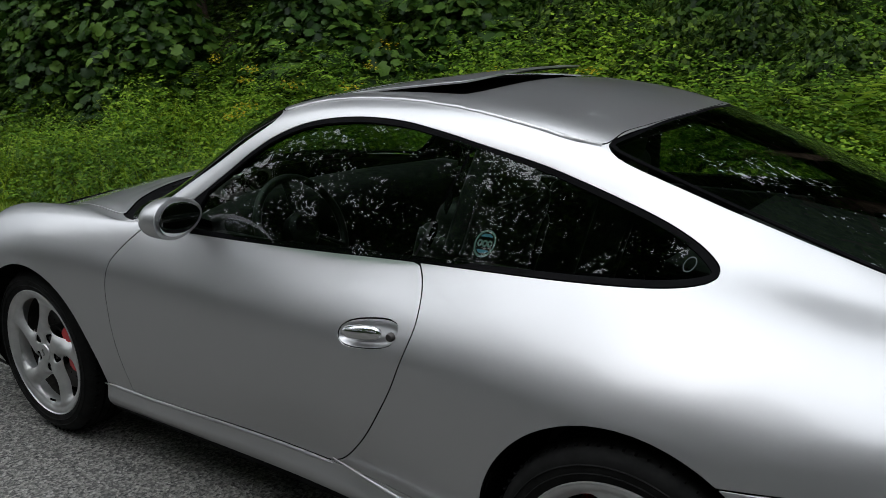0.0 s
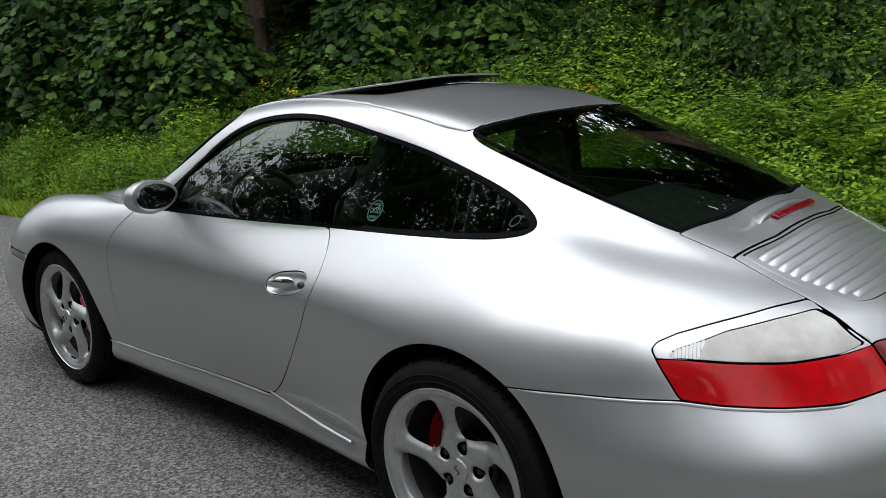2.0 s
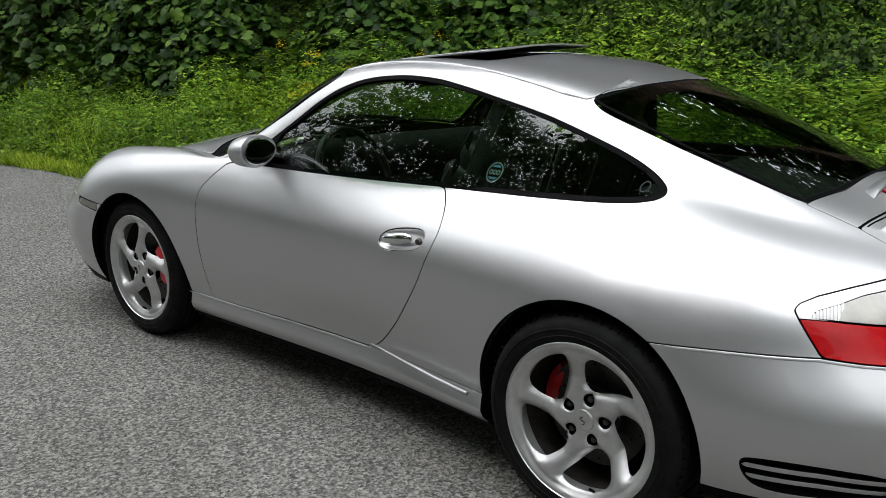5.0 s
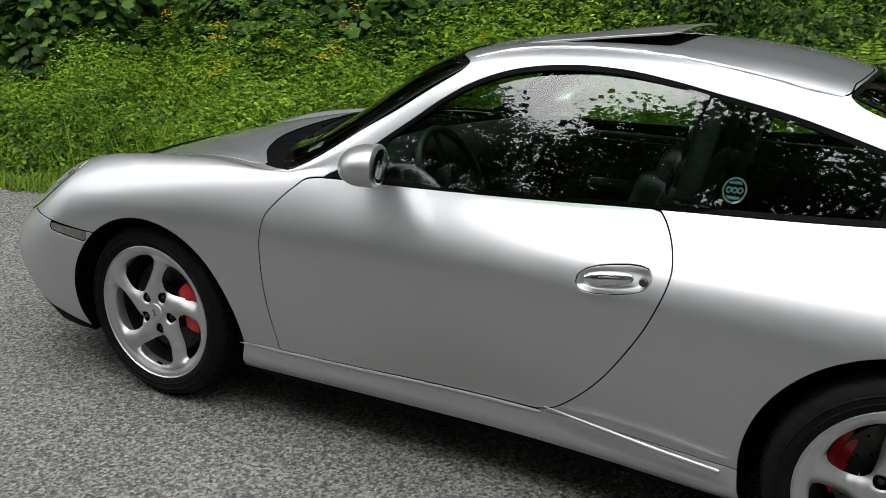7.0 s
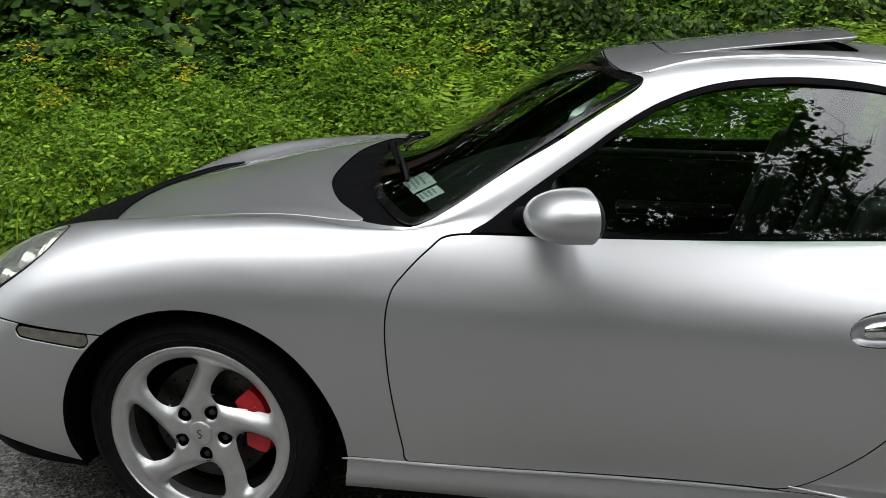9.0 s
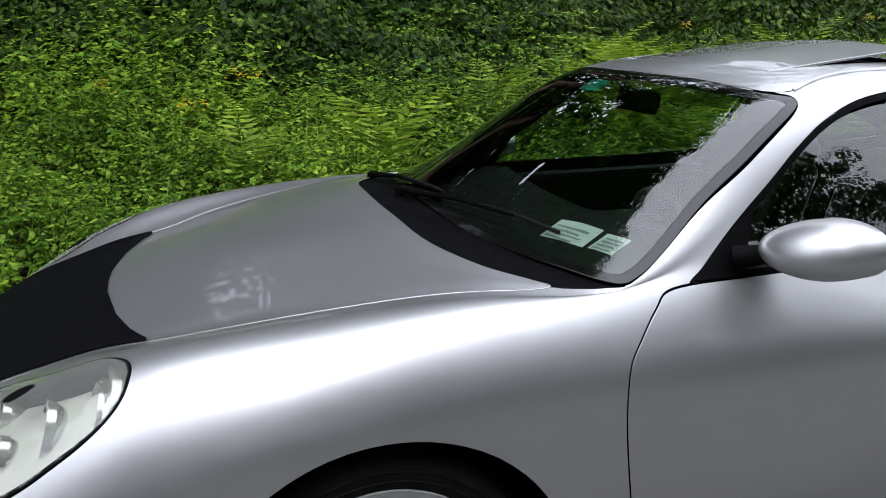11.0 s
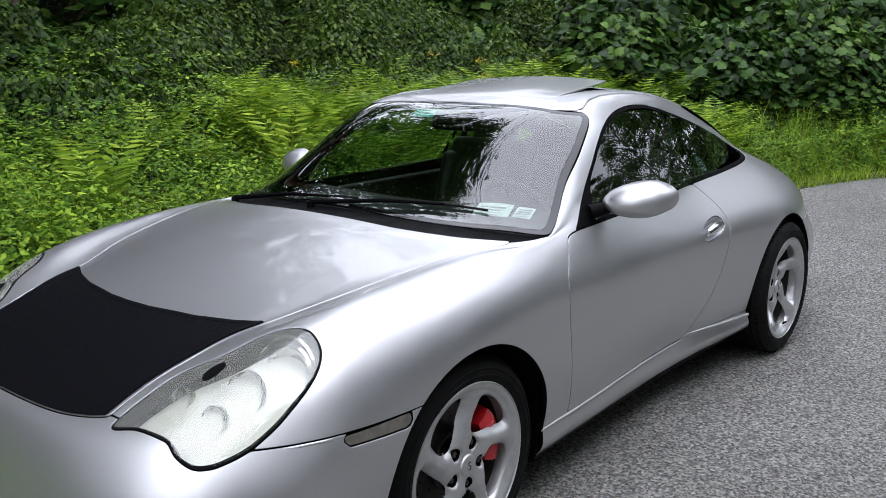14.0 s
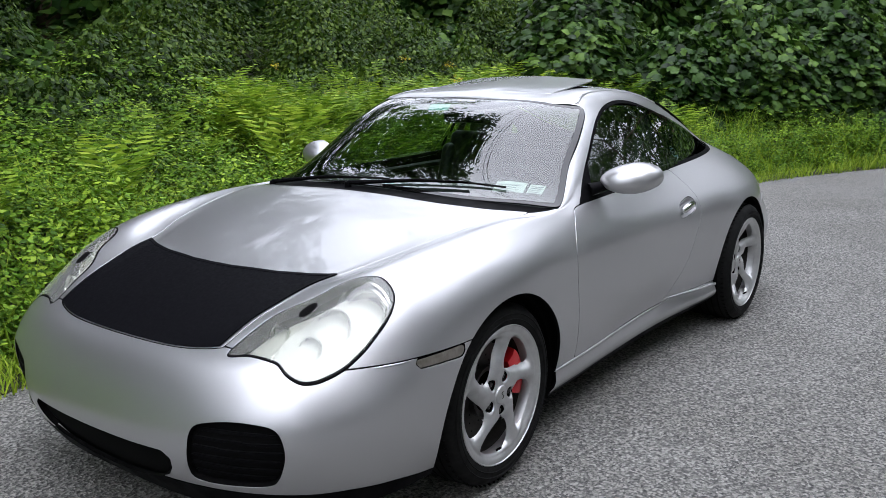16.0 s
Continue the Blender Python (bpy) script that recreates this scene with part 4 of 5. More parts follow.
# ---- wheels ----
BOLT_AT, BOLT_R = 54, .0635


def wheel_hole(turn):
    pts = [(.091, 56), (.095, 44), (.110, 32), (.135, 22), (.163, 15), (.184, 11.5), (.196, 11.5), (.203, 16), (.2065, 27), (.2065, 42), (.200, 54), (.185, 61.5), (.158, 65.5), (.130, 68), (.106, 66)]
    return Region("xy", [(r * math.cos(radians(a + turn)), r * math.sin(radians(a + turn))) for r, a in pts])


def bolt_hole(turn):
    """A well for a wheel bolt, drawn out a little towards the hub."""
    a = radians(turn + BOLT_AT)
    u, w = np.array((math.cos(a), math.sin(a))), np.array((-math.sin(a), math.cos(a)))
    ring = [(BOLT_R + .0185 * math.cos(q) * (1.1 if math.cos(q) < 0 else 1), .0178 * math.sin(q)) for q in np.linspace(0, 2 * math.pi, 28, endpoint=False)]
    return Region("xy", [tuple(u * r + w * t) for r, t in ring], False)


def rim_face(dish):
    """The cast face of a five-spoke wheel: rounded spokes that twist into the rim, with swept openings and bolt wells."""
    radii = np.concatenate([np.linspace(.004, .09, 22), np.linspace(.094, .222, 33), [.226, .230, .234, .238, .242]])
    n = 300
    ang = np.linspace(0, 2 * math.pi, n, endpoint=False)
    r, a = np.meshgrid(radii, ang, indexing="ij")
    z = np.interp(r, [0, .035, .055, .09, .13, .19, .213, .222, .232, .242], np.array([-.004, -.004, -.002, .004, .007, .80, .95, 1.0, 1.08, 1.0]) * [1, 1, 1, 1, 1, dish, dish, dish, dish, dish])
    v = np.stack([r * np.cos(a), r * np.sin(a), z], -1).reshape(-1, 3)
    i = np.arange(len(radii) * n).reshape(len(radii), n)
    j = np.roll(i, -1, 1)
    quads = np.stack([i[:-1], i[1:], j[1:], j[:-1]], -1).reshape(-1, 4).tolist()
    m = (v, np.tile([0.0, 0, 1], (len(v), 1)), quads)
    for s in range(5):
        m = cut_out(m, ("not", wheel_hole(72 * s)), ("not", bolt_hole(72 * s)), gap=0)
    v, nn, f = m
    # spokes are rounded towards the openings; the leading edge of each lies deeper than the trailing one
    hole_d = np.min([np.abs(wheel_hole(72 * s)(v)) for s in range(5)], 0)
    well_d = np.min([np.abs(bolt_hole(72 * s)(v)) for s in range(5)], 0)
    rr, k = np.hypot(v[:, 0], v[:, 1]), ((np.degrees(np.arctan2(v[:, 1], v[:, 0])) - 1) % 72 - 36) / 36
    inner = np.clip((.217 - rr) / .02, 0, 1)
    z = v[:, 2] - .024 * np.clip(1 - hole_d / .034, 0, 1) ** 2.2 * (.35 + .65 * inner) - .006 * np.clip(1 - well_d / .008, 0, 1) ** 2
    z = z + .009 * np.sin(math.pi * k) * np.exp(-((rr - .15) / .045) ** 2) - .005 * np.exp(-((rr - .216) / .006) ** 2)
    return smooth_normals((np.stack([v[:, 0], v[:, 1], z], -1), nn, f))


def wheel(name, label, width, dish, turn, caliper_at, deep=0.0):
    """A wheel with its outer face towards +z."""
    w = empty(name, label, "")
    lip = dish
    tyre = lathe_bm([(.238, lip - .004), (.246, lip + .003), (.268, lip + .007), (.290, lip + .004), (.306, lip - .010), (.314, lip - .026), (.3185, lip - .05), (.3195, lip - .06),
                     (.3195, lip - width + .06), (.314, lip - width + .026), (.306, lip - width + .012), (.27, lip - width - .004), (.24, lip - width)], 96)
    t = part("tyre", tyre, rubber, w, "worn black low-profile tyre")
    for d in (-.05, -.085, -.12, -.16):
        if -d < width - .05:
            groove = lathe_bm([(.3200, lip + d - .004), (.3203, lip + d), (.3200, lip + d + .004)], 96)
            part("tread_groove", groove, gap_black, w)
    for rr in (.262, .281):
        part("sidewall_ring", lathe_bm([(rr - .002, lip + .0060), (rr, lip + .0085), (rr + .002, lip + .0060)], 96), rubber, w)
    blocks = bmesh.new()
    for k in range(72):
        a = 2 * math.pi * k / 72
        bmesh.ops.create_cube(blocks, size=1, matrix=Matrix.Rotation(a, 4, "Z") @ pose(.3128, 0, lip - .030, 0, 14, 0) @ Matrix.Diagonal((.006, .0035, .030, 1)))
    tagged(part("tread_pattern", blocks, gap_black, w, smooth=False), kind="stuff")
    v, n, f = rim_face(dish)
    rot = np.array(Matrix.Rotation(radians(turn), 3, "Z"))
    rim = panel("rim", (v @ rot.T, n @ rot.T, f), alloy, w, "silver five-spoke twisted alloy rim", thick=.009, rim=False)
    flange = lathe_bm([(.243, lip + .002), (.240, lip + .004), (.236, lip - .002), (.222, lip - .018), (.215, lip - .045), (.213, lip - .062)], 64)
    part("flange", flange, alloy, w, "silver outer wall of the rim")
    # darker than the flange: the shade behind the spokes is in the colour
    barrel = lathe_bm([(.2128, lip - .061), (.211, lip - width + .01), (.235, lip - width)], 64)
    part("barrel", barrel, shaded_metal, w, "inner barrel of the rim, darkened for the shade inside")
    part("hub_cap", lathe_bm([(0, .004), (.020, .0035), (.030, .001), (.0325, -.003), (.033, -.012)], 40), alloy, w, "round silver hub cap")
    mark = tube_bm([(.006, .010, .0045), (-.001, .012, .005), (-.005, .007, .005), (.0, .001, .005), (.005, -.004, .005), (.001, -.011, .005), (-.006, -.010, .0045)], .0016, 6)
    mark.transform(Matrix.Rotation(radians(turn), 4, "Z"))
    part("cap_mark", mark, dark_metal, w)
    for k in range(5):
        a = radians(turn + BOLT_AT + 72 * k)
        c, s = math.cos(a) * BOLT_R, math.sin(a) * BOLT_R
        # near-black instead of alloy: the shade down in the well is coloured in
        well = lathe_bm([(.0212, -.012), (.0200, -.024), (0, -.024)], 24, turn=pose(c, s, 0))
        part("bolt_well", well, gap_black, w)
        bolt = lathe_bm([(0, -.012), (.0045, -.012), (.0060, -.0115), (.0088, -.013), (.0092, -.024)], 6, turn=pose(c, s, 0))
        part("wheel_bolt", bolt, dark_metal, w, smooth=False)
    part("valve", tube_bm([(.205 * math.cos(radians(turn - 100)), .205 * math.sin(radians(turn - 100)), lip - .022), (.190 * math.cos(radians(turn - 100)), .190 * math.sin(radians(turn - 100)), lip - .004)], .004, 8), gap_black, w)
    disc = lathe_bm([(.07, -.062), (.09, -.055), (.09, -.075), (.162, -.075), (.164, -.078), (.164, -.098), (.09, -.10)], 64)
    d = part("brake_disc", disc, disc_metal, w, "drilled steel brake disc")
    for k in range(30):
        a, rr = 2 * math.pi * k / 30, (.105, .125, .145)[k % 3]
        hole = lathe_bm([(.0035, .0005), (0, .0005)], 8, turn=pose(rr * math.cos(a), rr * math.sin(a), -.0748))
        part("drill_hole", hole, gap_black, w)
    part("shield", lathe_bm([(.03, -.11), (.19, -.115), (.20, -.10)], 48), gap_black, w, "dark dust shield")
    cal = bmesh.new()
    rows = []
    for a in np.linspace(-31, 31, 13):
        e = 1 - (abs(a) / 33) ** 4
        ring = []
        for rr, z in ((.108, -.060), (.113, -.030), (.150, -.022 - .004 * (1 - e)), (.180, -.030), (.188, -.07), (.188, -.12), (.108, -.12)):
            q = .150 + (rr - .150) * (.75 + .25 * e)
            ring.append(cal.verts.new((q * math.cos(radians(a + caliper_at)), q * math.sin(radians(a + caliper_at)), z)))
        rows.append(ring)
    for p, q in zip(rows, rows[1:]):
        for i in range(7):
            cal.faces.new((p[i], p[(i + 1) % 7], q[(i + 1) % 7], q[i]))
    cal.faces.new(rows[0])
    cal.faces.new(rows[-1][::-1])
    cal.transform(Matrix.Translation((0, 0, -deep)))
    c = part("caliper", cal, caliper_red, w, "bright red brake caliper")
    for a in (-14, 0, 14):
        bar = tube_bm([((.132) * math.cos(radians(a + caliper_at)), .132 * math.sin(radians(a + caliper_at)), -.026 - deep), (.165 * math.cos(radians(a + caliper_at)), .165 * math.sin(radians(a + caliper_at)), -.026 - deep)], .004, 6)
        part("caliper_rib", bar, caliper_red, w)
    return w


front_wheel = wheel("front_wheel", "silver five-spoke front wheel with a red brake caliper", .225, .006, 8, 13)
rear_wheel = wheel("rear_wheel", "silver five-spoke rear wheel with a wide tyre", .290, .040, 26, 172, .05)
fr = copy_thing(front_wheel, pose(-1.175, .845, .319, -90))
rr = copy_thing(rear_wheel, pose(1.175, .866, .319, -90))
front_wheel.matrix_basis = pose(-1.175, -.845, .319, 90)
rear_wheel.matrix_basis = pose(1.175, -.866, .319, 90)
# the wheels are mounted on the car: its parts, and their pieces sub-parts
for w in (front_wheel, rear_wheel, fr, rr):
    place = w.matrix_basis.copy()
    w.parent = car
    w.matrix_basis = place

# ---- inside the car ----
def seat(y, rear=False):
    """A bucket seat: cushion, backrest and head restraint."""
    th = empty("rear_seat" if rear else "car_seat", "black leather folding rear seat" if rear else "black leather bucket seat in the car", "car seat", "car seats", (0, 0, 0))
    x, k = (.86, .8) if rear else (.16, 1)
    z = .38 if rear else .42
    part("cushion", box_bm((.50 * k, .48 * k, .14), (x, y, z), .05, 4, (0, -8, 0)), leather, th)
    for s in (-1, 1):
        part("bolster", box_bm((.46 * k, .09, .16), (x, y + .22 * k * s, z + .04), .04, 4, (0, -8, 0)), leather, th)
    back = box_bm((.13, .46 * k, .62 * k), (x + .29 * k, y, z + .30 * k), .05, 4, (0, 18, 0))
    part("backrest", back, leather, th)
    for s in (-1, 1):
        part("back_bolster", box_bm((.17, .09, .50 * k), (x + .27 * k, y + .20 * k * s, z + .28 * k), .04, 4, (0, 18, 0)), leather, th)
    if not rear:
        part("head_restraint", box_bm((.10, .26, .19), (x + .415, y, z + .655), .045, 4, (0, 14, 0)), leather, th)
        part("seat_base", box_bm((.46, .42, .16), (x, y, z - .13), .02), plastic, th)
    return th


for y in (-.36, .36):
    seat(y)
    seat(y * .95, True)

dash = bmesh.new()
rows = []
for y in np.linspace(-.66, .66, 25):
    b = .05 * math.exp(-((y + .36) / .16) ** 2)
    ends = .20 * (abs(y) / .66) ** 2
    rows.append([dash.verts.new(p) for p in ((-.74 + ends, y, .84), (-.66 + ends, y, .872), (-.52 + .5 * ends, y, .885 + b * .6), (-.40 + .3 * ends, y, .878 + b), (-.34, y, .85 + b * .6), (-.33, y, .76), (-.40, y, .62), (-.46, y, .50))])
for a, b in zip(rows, rows[1:]):
    for i in range(7):
        dash.faces.new((a[i], a[i + 1], b[i + 1], b[i]))
dashboard = part("dashboard", dash, plastic, car, "dark dashboard with an instrument hood", angle=60)
part("centre_console", box_bm((.75, .20, .26), (-.05, 0, .44), .04, 3), plastic, car, "dark centre console")
part("gear_lever", tube_bm([(-.05, 0, .56), (-.06, 0, .66)], .012, 10), leather, car)
part("cabin_floor", box_bm((2.3, 1.36, .03), (.15, 0, .26), .008), carpet, car, "dark carpeted cabin floor")
part("parcel_shelf", box_bm((.52, .90, .03), (1.32, 0, .86), .01, 2, (0, 8, 0)), carpet, car, "dark shelf under the rear window")
part("rear_bulkhead", box_bm((.05, 1.1, .5), (1.12, 0, .62), .01, 2, (0, 20, 0)), carpet, car, "dark carpeted bulkhead")
for s in (-1, 1):
    card = part("door_card", box_bm((1.10, .03, .52), (-.03, .70 * s, .56), .012), plastic, car, "dark inner door panel")
    part("arm_rest", box_bm((.45, .07, .05), (.10, .66 * s, .62), .02), leather, card)
    part("window_ledge", box_bm((1.05, .06, .03), (-.02, .655 * s, .835), .012), plastic, card)
    part("side_trim", box_bm((.60, .03, .36), (.85, .60 * s, .70), .012), plastic, car, "dark rear side trim")
wheel_at = pose(-.26, -.36, .80, 0, 66, 0)
rimbar = tube_bm([wheel_at @ Vector((.185 * math.cos(a), .185 * math.sin(a), 0)) for a in np.linspace(0, 2 * math.pi, 40, endpoint=False)], .015, 10, True)
steering = part("steering_wheel", rimbar, leather, car, "black leather three-spoke steering wheel")
hubm = lathe_bm([(0, .03), (.05, .028), (.065, .01), (.06, -.03)], 24, turn=wheel_at)
part("horn_pad", hubm, plastic, steering)
for a in (0, 120, 240):
    part("spoke", tube_bm([wheel_at @ Vector((.05 * math.cos(radians(a + 180)), .05 * math.sin(radians(a + 180)), 0)), wheel_at @ Vector((.18 * math.cos(radians(a + 180)), .18 * math.sin(radians(a + 180)), 0))], .016, 8, flat=.5), plastic, steering)
part("column", tube_bm([(-.42, -.36, .72), (-.28, -.36, .79)], .03, 10), plastic, steering)
rv = part("rear_view_mirror", box_bm((.03, .22, .065), (-.20, 0, 1.165), .02, 3, (0, 10, 0)), black_trim, car, "black rear-view mirror")
part("mirror_stalk", tube_bm([(-.255, 0, 1.21), (-.21, 0, 1.175)], .01, 8), black_trim, rv)
head = both(cut_out(BASE, every(Region("xy", [(-.10, .1), (-.10, -.50), (.5, -.44), (.90, -.40), (.93, .1)], False), above(1.1)), gap=0))
panel("headliner", head, plastic, car, "dark headliner", thick=0, offset=-.055)
for s in (-1, 1):
    part("belt_pillar", tube_bm([(.56, .62 * s, .90), (.585, .565 * s, 1.05), (.60, .51 * s, 1.15)], .035, 10, flat=.5), plastic, car, "dark inner pillar")

# ---- wipers, stickers ----
def screen_point(x, y, up):
    i = np.argsort(np.hypot(BASE[0][:, 0] - x, BASE[0][:, 1] + abs(y)))[0]
    n = BASE[1][i] * (1, -1 if y > 0 else 1, 1)
    return Vector((x, y, skin_z(x, y))) + Vector(n) * up


for pivot, tip, kink in (((-.885, .10), (-.70, -.545), (-.80, -.20)), ((-.86, .58), (-.815, -.06), (-.845, .25))):
    arm = tube_bm([screen_point(*pivot, .012), screen_point(*kink, .022), screen_point(kink[0] * .4 + tip[0] * .6, kink[1] * .4 + tip[1] * .6, .018)], [.010, .0065, .0045], 8)
    wiper = part("wiper", arm, black_trim, car, "black windscreen wiper arm")
    blade = tube_bm([screen_point(pivot[0] + (tip[0] - pivot[0]) * k + .012, pivot[1] + (tip[1] - pivot[1]) * k, .010) for k in np.linspace(.22, 1, 9)], .0045, 6)
    part("wiper_blade", blade, rubber, wiper)
    part("wiper_pivot", lathe_bm([(0, .012), (.014, .010), (.016, -.02)], 16, turn=Matrix.Translation(screen_point(*pivot, .006))), black_trim, wiper)

paper = speckled(material("white_paper", rough=0.6), 60, [(0.3, (0.62, 0.64, 0.63)), (0.7, (0.74, 0.76, 0.75))])
grey_ink = material("grey_ink", (0.30, 0.33, 0.34), 0.7)
teal_film = material("teal_film", (0.01, 0.42, 0.27), 0.5)
blue_film = material("blue_film", (0.10, 0.30, 0.45), 0.5)


def on_screen(name, label, corner, along, up, mat, off=-.004):
    """A small flat sticker on the inside of the windscreen, given by its corner and its two sides on the plan."""
    c, a, u = Vector(corner), Vector(along), Vector(up)
    bm = bmesh.new()
    pts = [screen_point(*(c + a * i / 4 + u * j), off) for j in (0, 1) for i in range(5)]
    vs = [bm.verts.new(p) for p in pts]
    for i in range(4):
        bm.faces.new((vs[i], vs[i + 1], vs[i + 6], vs[i + 5]))
    return part(name, bm, mat, None, label)


st = tagged(on_screen("windscreen_sticker", "white registration sticker inside the windscreen", (-.718, -.500), (.052, -.108), (.058, .012), paper), category="sticker", group="windscreen stickers")
for k in range(4):
    b = on_screen("print_bar", "", (-.711 + .011 * k, -.507 + .002 * k), (.030 + .008 * (k % 2), -.070 - .012 * (k % 2)), (.0045, .001), grey_ink, -.002)
    b.parent = st
st = tagged(on_screen("windscreen_sticker", "smaller grey inspection sticker inside the windscreen", (-.658, -.617), (.030, -.052), (.052, .008), paper), category="sticker", group="windscreen stickers")
for k in range(4):
    b = on_screen("print_bar", "", (-.652 + .011 * k, -.622), (.022, -.036), (.006, .001), grey_ink, -.002)
    b.parent = st
tagged(on_screen("toll_tag", "teal green tag at the top of the windscreen", (-.345, .098), (.0, -.112), (.062, .030), teal_film, -.008), category="sticker")


SKIN = BASE


dim_film = material("dim_film", (0.010, 0.026, 0.021), 0.5)
sticker_film = material("sticker_film", (0.20, 0.28, 0.29), 0.5)


def round_sticker(x, z, r):
    BASE = refined(SKIN, 8, (x - .07, x + .07, z - .07, z + .07))
    ring = cut_out(BASE, circle(x, z, r), ("not", circle(x, z, r * .84)), gap=0)
    th = panel("window_sticker", ring, sticker_film if r > .02 else dim_film, None, thick=0, offset=.002)
    tagged(th, "round blue and white club sticker on the window" if r > .02 else "small faint green sticker on the window", "sticker", "quarter window stickers")
    for k in range(3 if r > .02 else 0):
        at = x - r * .46 + r * .46 * k
        panel("print_mark", cut_out(BASE, circle(at, z, r * .26), ("not", circle(at, z, r * .12)), gap=0), sticker_film, th, thick=0, offset=.002)
    for up in (-.58, .58) if r > .02 else ():
        bar = every(circle(x, z, r * .76), Half(lambda v: np.abs(v[:, 2] - z - r * up) - r * .12))
        panel("print_band", cut_out(BASE, bar, gap=0), blue_film, th, thick=0, offset=.002)


round_sticker(.690, .948, .030)
round_sticker(1.19, .957, .013)

# ---- ground ----
rng = np.random.default_rng(7)


def edge(x):
    """The line where the asphalt ends and the green begins."""
    return np.interp(x, [-40, -12, -6.2, -4, -1.7, 0, 3, 6.6, 8.2, 12, 40], [-9, -0.9, .85, 1.0, 1.36, 1.45, 1.2, .5, -.3, -2.4, -19])


def wave(x, y, scale, seed=0.0):
    """Soft uneven waves between 0 and 1."""
    a = np.sin(x / scale * 1.7 + seed) * np.cos(y / scale * 1.3 - seed * 2) + np.sin((x * .8 + y * 1.1) / scale * 2.9 + seed * 3) * .6 + np.sin((x * 1.3 - y * .7) / scale * 5.3 + seed * 5) * .35
    return np.clip(.5 + a / 3.0, 0, 1)


def ground_z(x, y):
    d = np.maximum(y - edge(x), 0)
    return np.minimum(d, .35) * .05 + np.maximum(d - .35, 0) * .20 + .10 * wave(x, y, 1.1) * np.minimum(1, np.maximum(d - .3, 0))


asphalt = material("asphalt", rough=0.88)
grain = noise_tex(asphalt, 70, 3, 0.7)
vor = node(asphalt, "ShaderNodeTexVoronoi", Scale=105.0)
link(asphalt, coords(asphalt), vor.inputs["Vector"])
mixer = node(asphalt, "ShaderNodeMixRGB", Fac=0.6)
link(asphalt, ramp(asphalt, grain, [(0.36, (0.012, 0.012, 0.013)), (0.46, (0.075, 0.075, 0.071)), (0.54, (0.18, 0.177, 0.168)), (0.64, (0.44, 0.43, 0.41))]), mixer.inputs[1])
link(asphalt, ramp(asphalt, vor.outputs["Color"], [(0.22, (0.028, 0.028, 0.028)), (0.5, (0.115, 0.114, 0.107)), (0.8, (0.34, 0.333, 0.31))]), mixer.inputs[2])
patchy = node(asphalt, "ShaderNodeMixRGB", Fac=1.0)
patchy.blend_type = "MULTIPLY"
link(asphalt, mixer.outputs[0], patchy.inputs[1])
link(asphalt, ramp(asphalt, noise_tex(asphalt, 0.9, 4, 0.6), [(0.3, (0.83, 0.82, 0.79)), (0.7, (1.09, 1.09, 1.08))]), patchy.inputs[2])
link(asphalt, patchy.outputs[0], bsdf(asphalt).inputs["Base Color"])
bump(asphalt, vor.outputs["Distance"], 0.9, 0.006)

soil = speckled(material("soil", rough=1), 14, [(0.3, (0.010, 0.011, 0.005)), (0.7, (0.035, 0.036, 0.014))], height=.6, distance=.05)


def sheet_object(name, xs, ys, zf, mat):
    n = len(ys)
    vs = [(x, edge(x) + y, float(zf(x, edge(x) + y))) for x in xs for y in ys]
    fs = [(i * n + j, (i + 1) * n + j, (i + 1) * n + j + 1, i * n + j + 1) for i in range(len(xs) - 1) for j in range(n - 1)]
    return finish(name, mesh_from(name, vs, fs), mat)


xs = np.concatenate([np.linspace(-400, -42, 10), np.linspace(-40, 40, 201), np.linspace(42, 400, 10)])
tagged(sheet_object("road", xs, np.concatenate([[-400, -60], np.linspace(-30, .12, 24)]), lambda x, y: 0, asphalt), "grey weathered asphalt road with coarse stones", "road", kind="structure")
tagged(sheet_object("ground", xs, np.concatenate([np.linspace(.02, 10, 70), [14, 30, 60, 400]]), ground_z, soil), "dark earth bank under the plants beside the road", "ground", kind="structure")


# ---- plants ----
def leaf_material(name, dark, mid, light, patch=0.6, through=0.38, rough=0.5):
    m = material(name, mid, rough, spec=0.2)
    geo = node(m, "ShaderNodeNewGeometry")
    own = ramp(m, geo.outputs["Random Per Island"], [(0.0, dark), (0.55, mid), (1.0, light)])
    shade = ramp(m, noise_tex(m, patch, 3), [(0.32, (0.55, 0.62, 0.6)), (0.68, (1.15, 1.08, 0.9))])
    mul = node(m, "ShaderNodeMixRGB", Fac=1.0)
    mul.blend_type = "MULTIPLY"
    link(m, own, mul.inputs[1])
    link(m, shade, mul.inputs[2])
    link(m, mul.outputs[0], bsdf(m).inputs["Base Color"])
    tl = node(m, "ShaderNodeBsdfTranslucent")
    link(m, mul.outputs[0], tl.inputs["Color"])
    mix = node(m, "ShaderNodeMixShader", Fac=through)
    link(m, bsdf(m).outputs[0], mix.inputs[1])
    link(m, tl.outputs[0], mix.inputs[2])
    link(m, mix.outputs[0], m.node_tree.nodes["Material Output"].inputs[0])
    return m


herb_leaf = leaf_material("herb_leaf", (0.040, 0.100, 0.007), (0.145, 0.295, 0.020), (0.360, 0.530, 0.052), through=0.28)
grass_leaf = leaf_material("grass_leaf", (0.110, 0.210, 0.012), (0.290, 0.430, 0.028), (0.480, 0.580, 0.070))
fern_leaf = leaf_material("fern_leaf", (0.080, 0.170, 0.012), (0.230, 0.380, 0.028), (0.450, 0.600, 0.070))
vine_leaf = leaf_material("vine_leaf", (0.008, 0.027, 0.003), (0.034, 0.088, 0.010), (0.118, 0.215, 0.036), through=0.22)
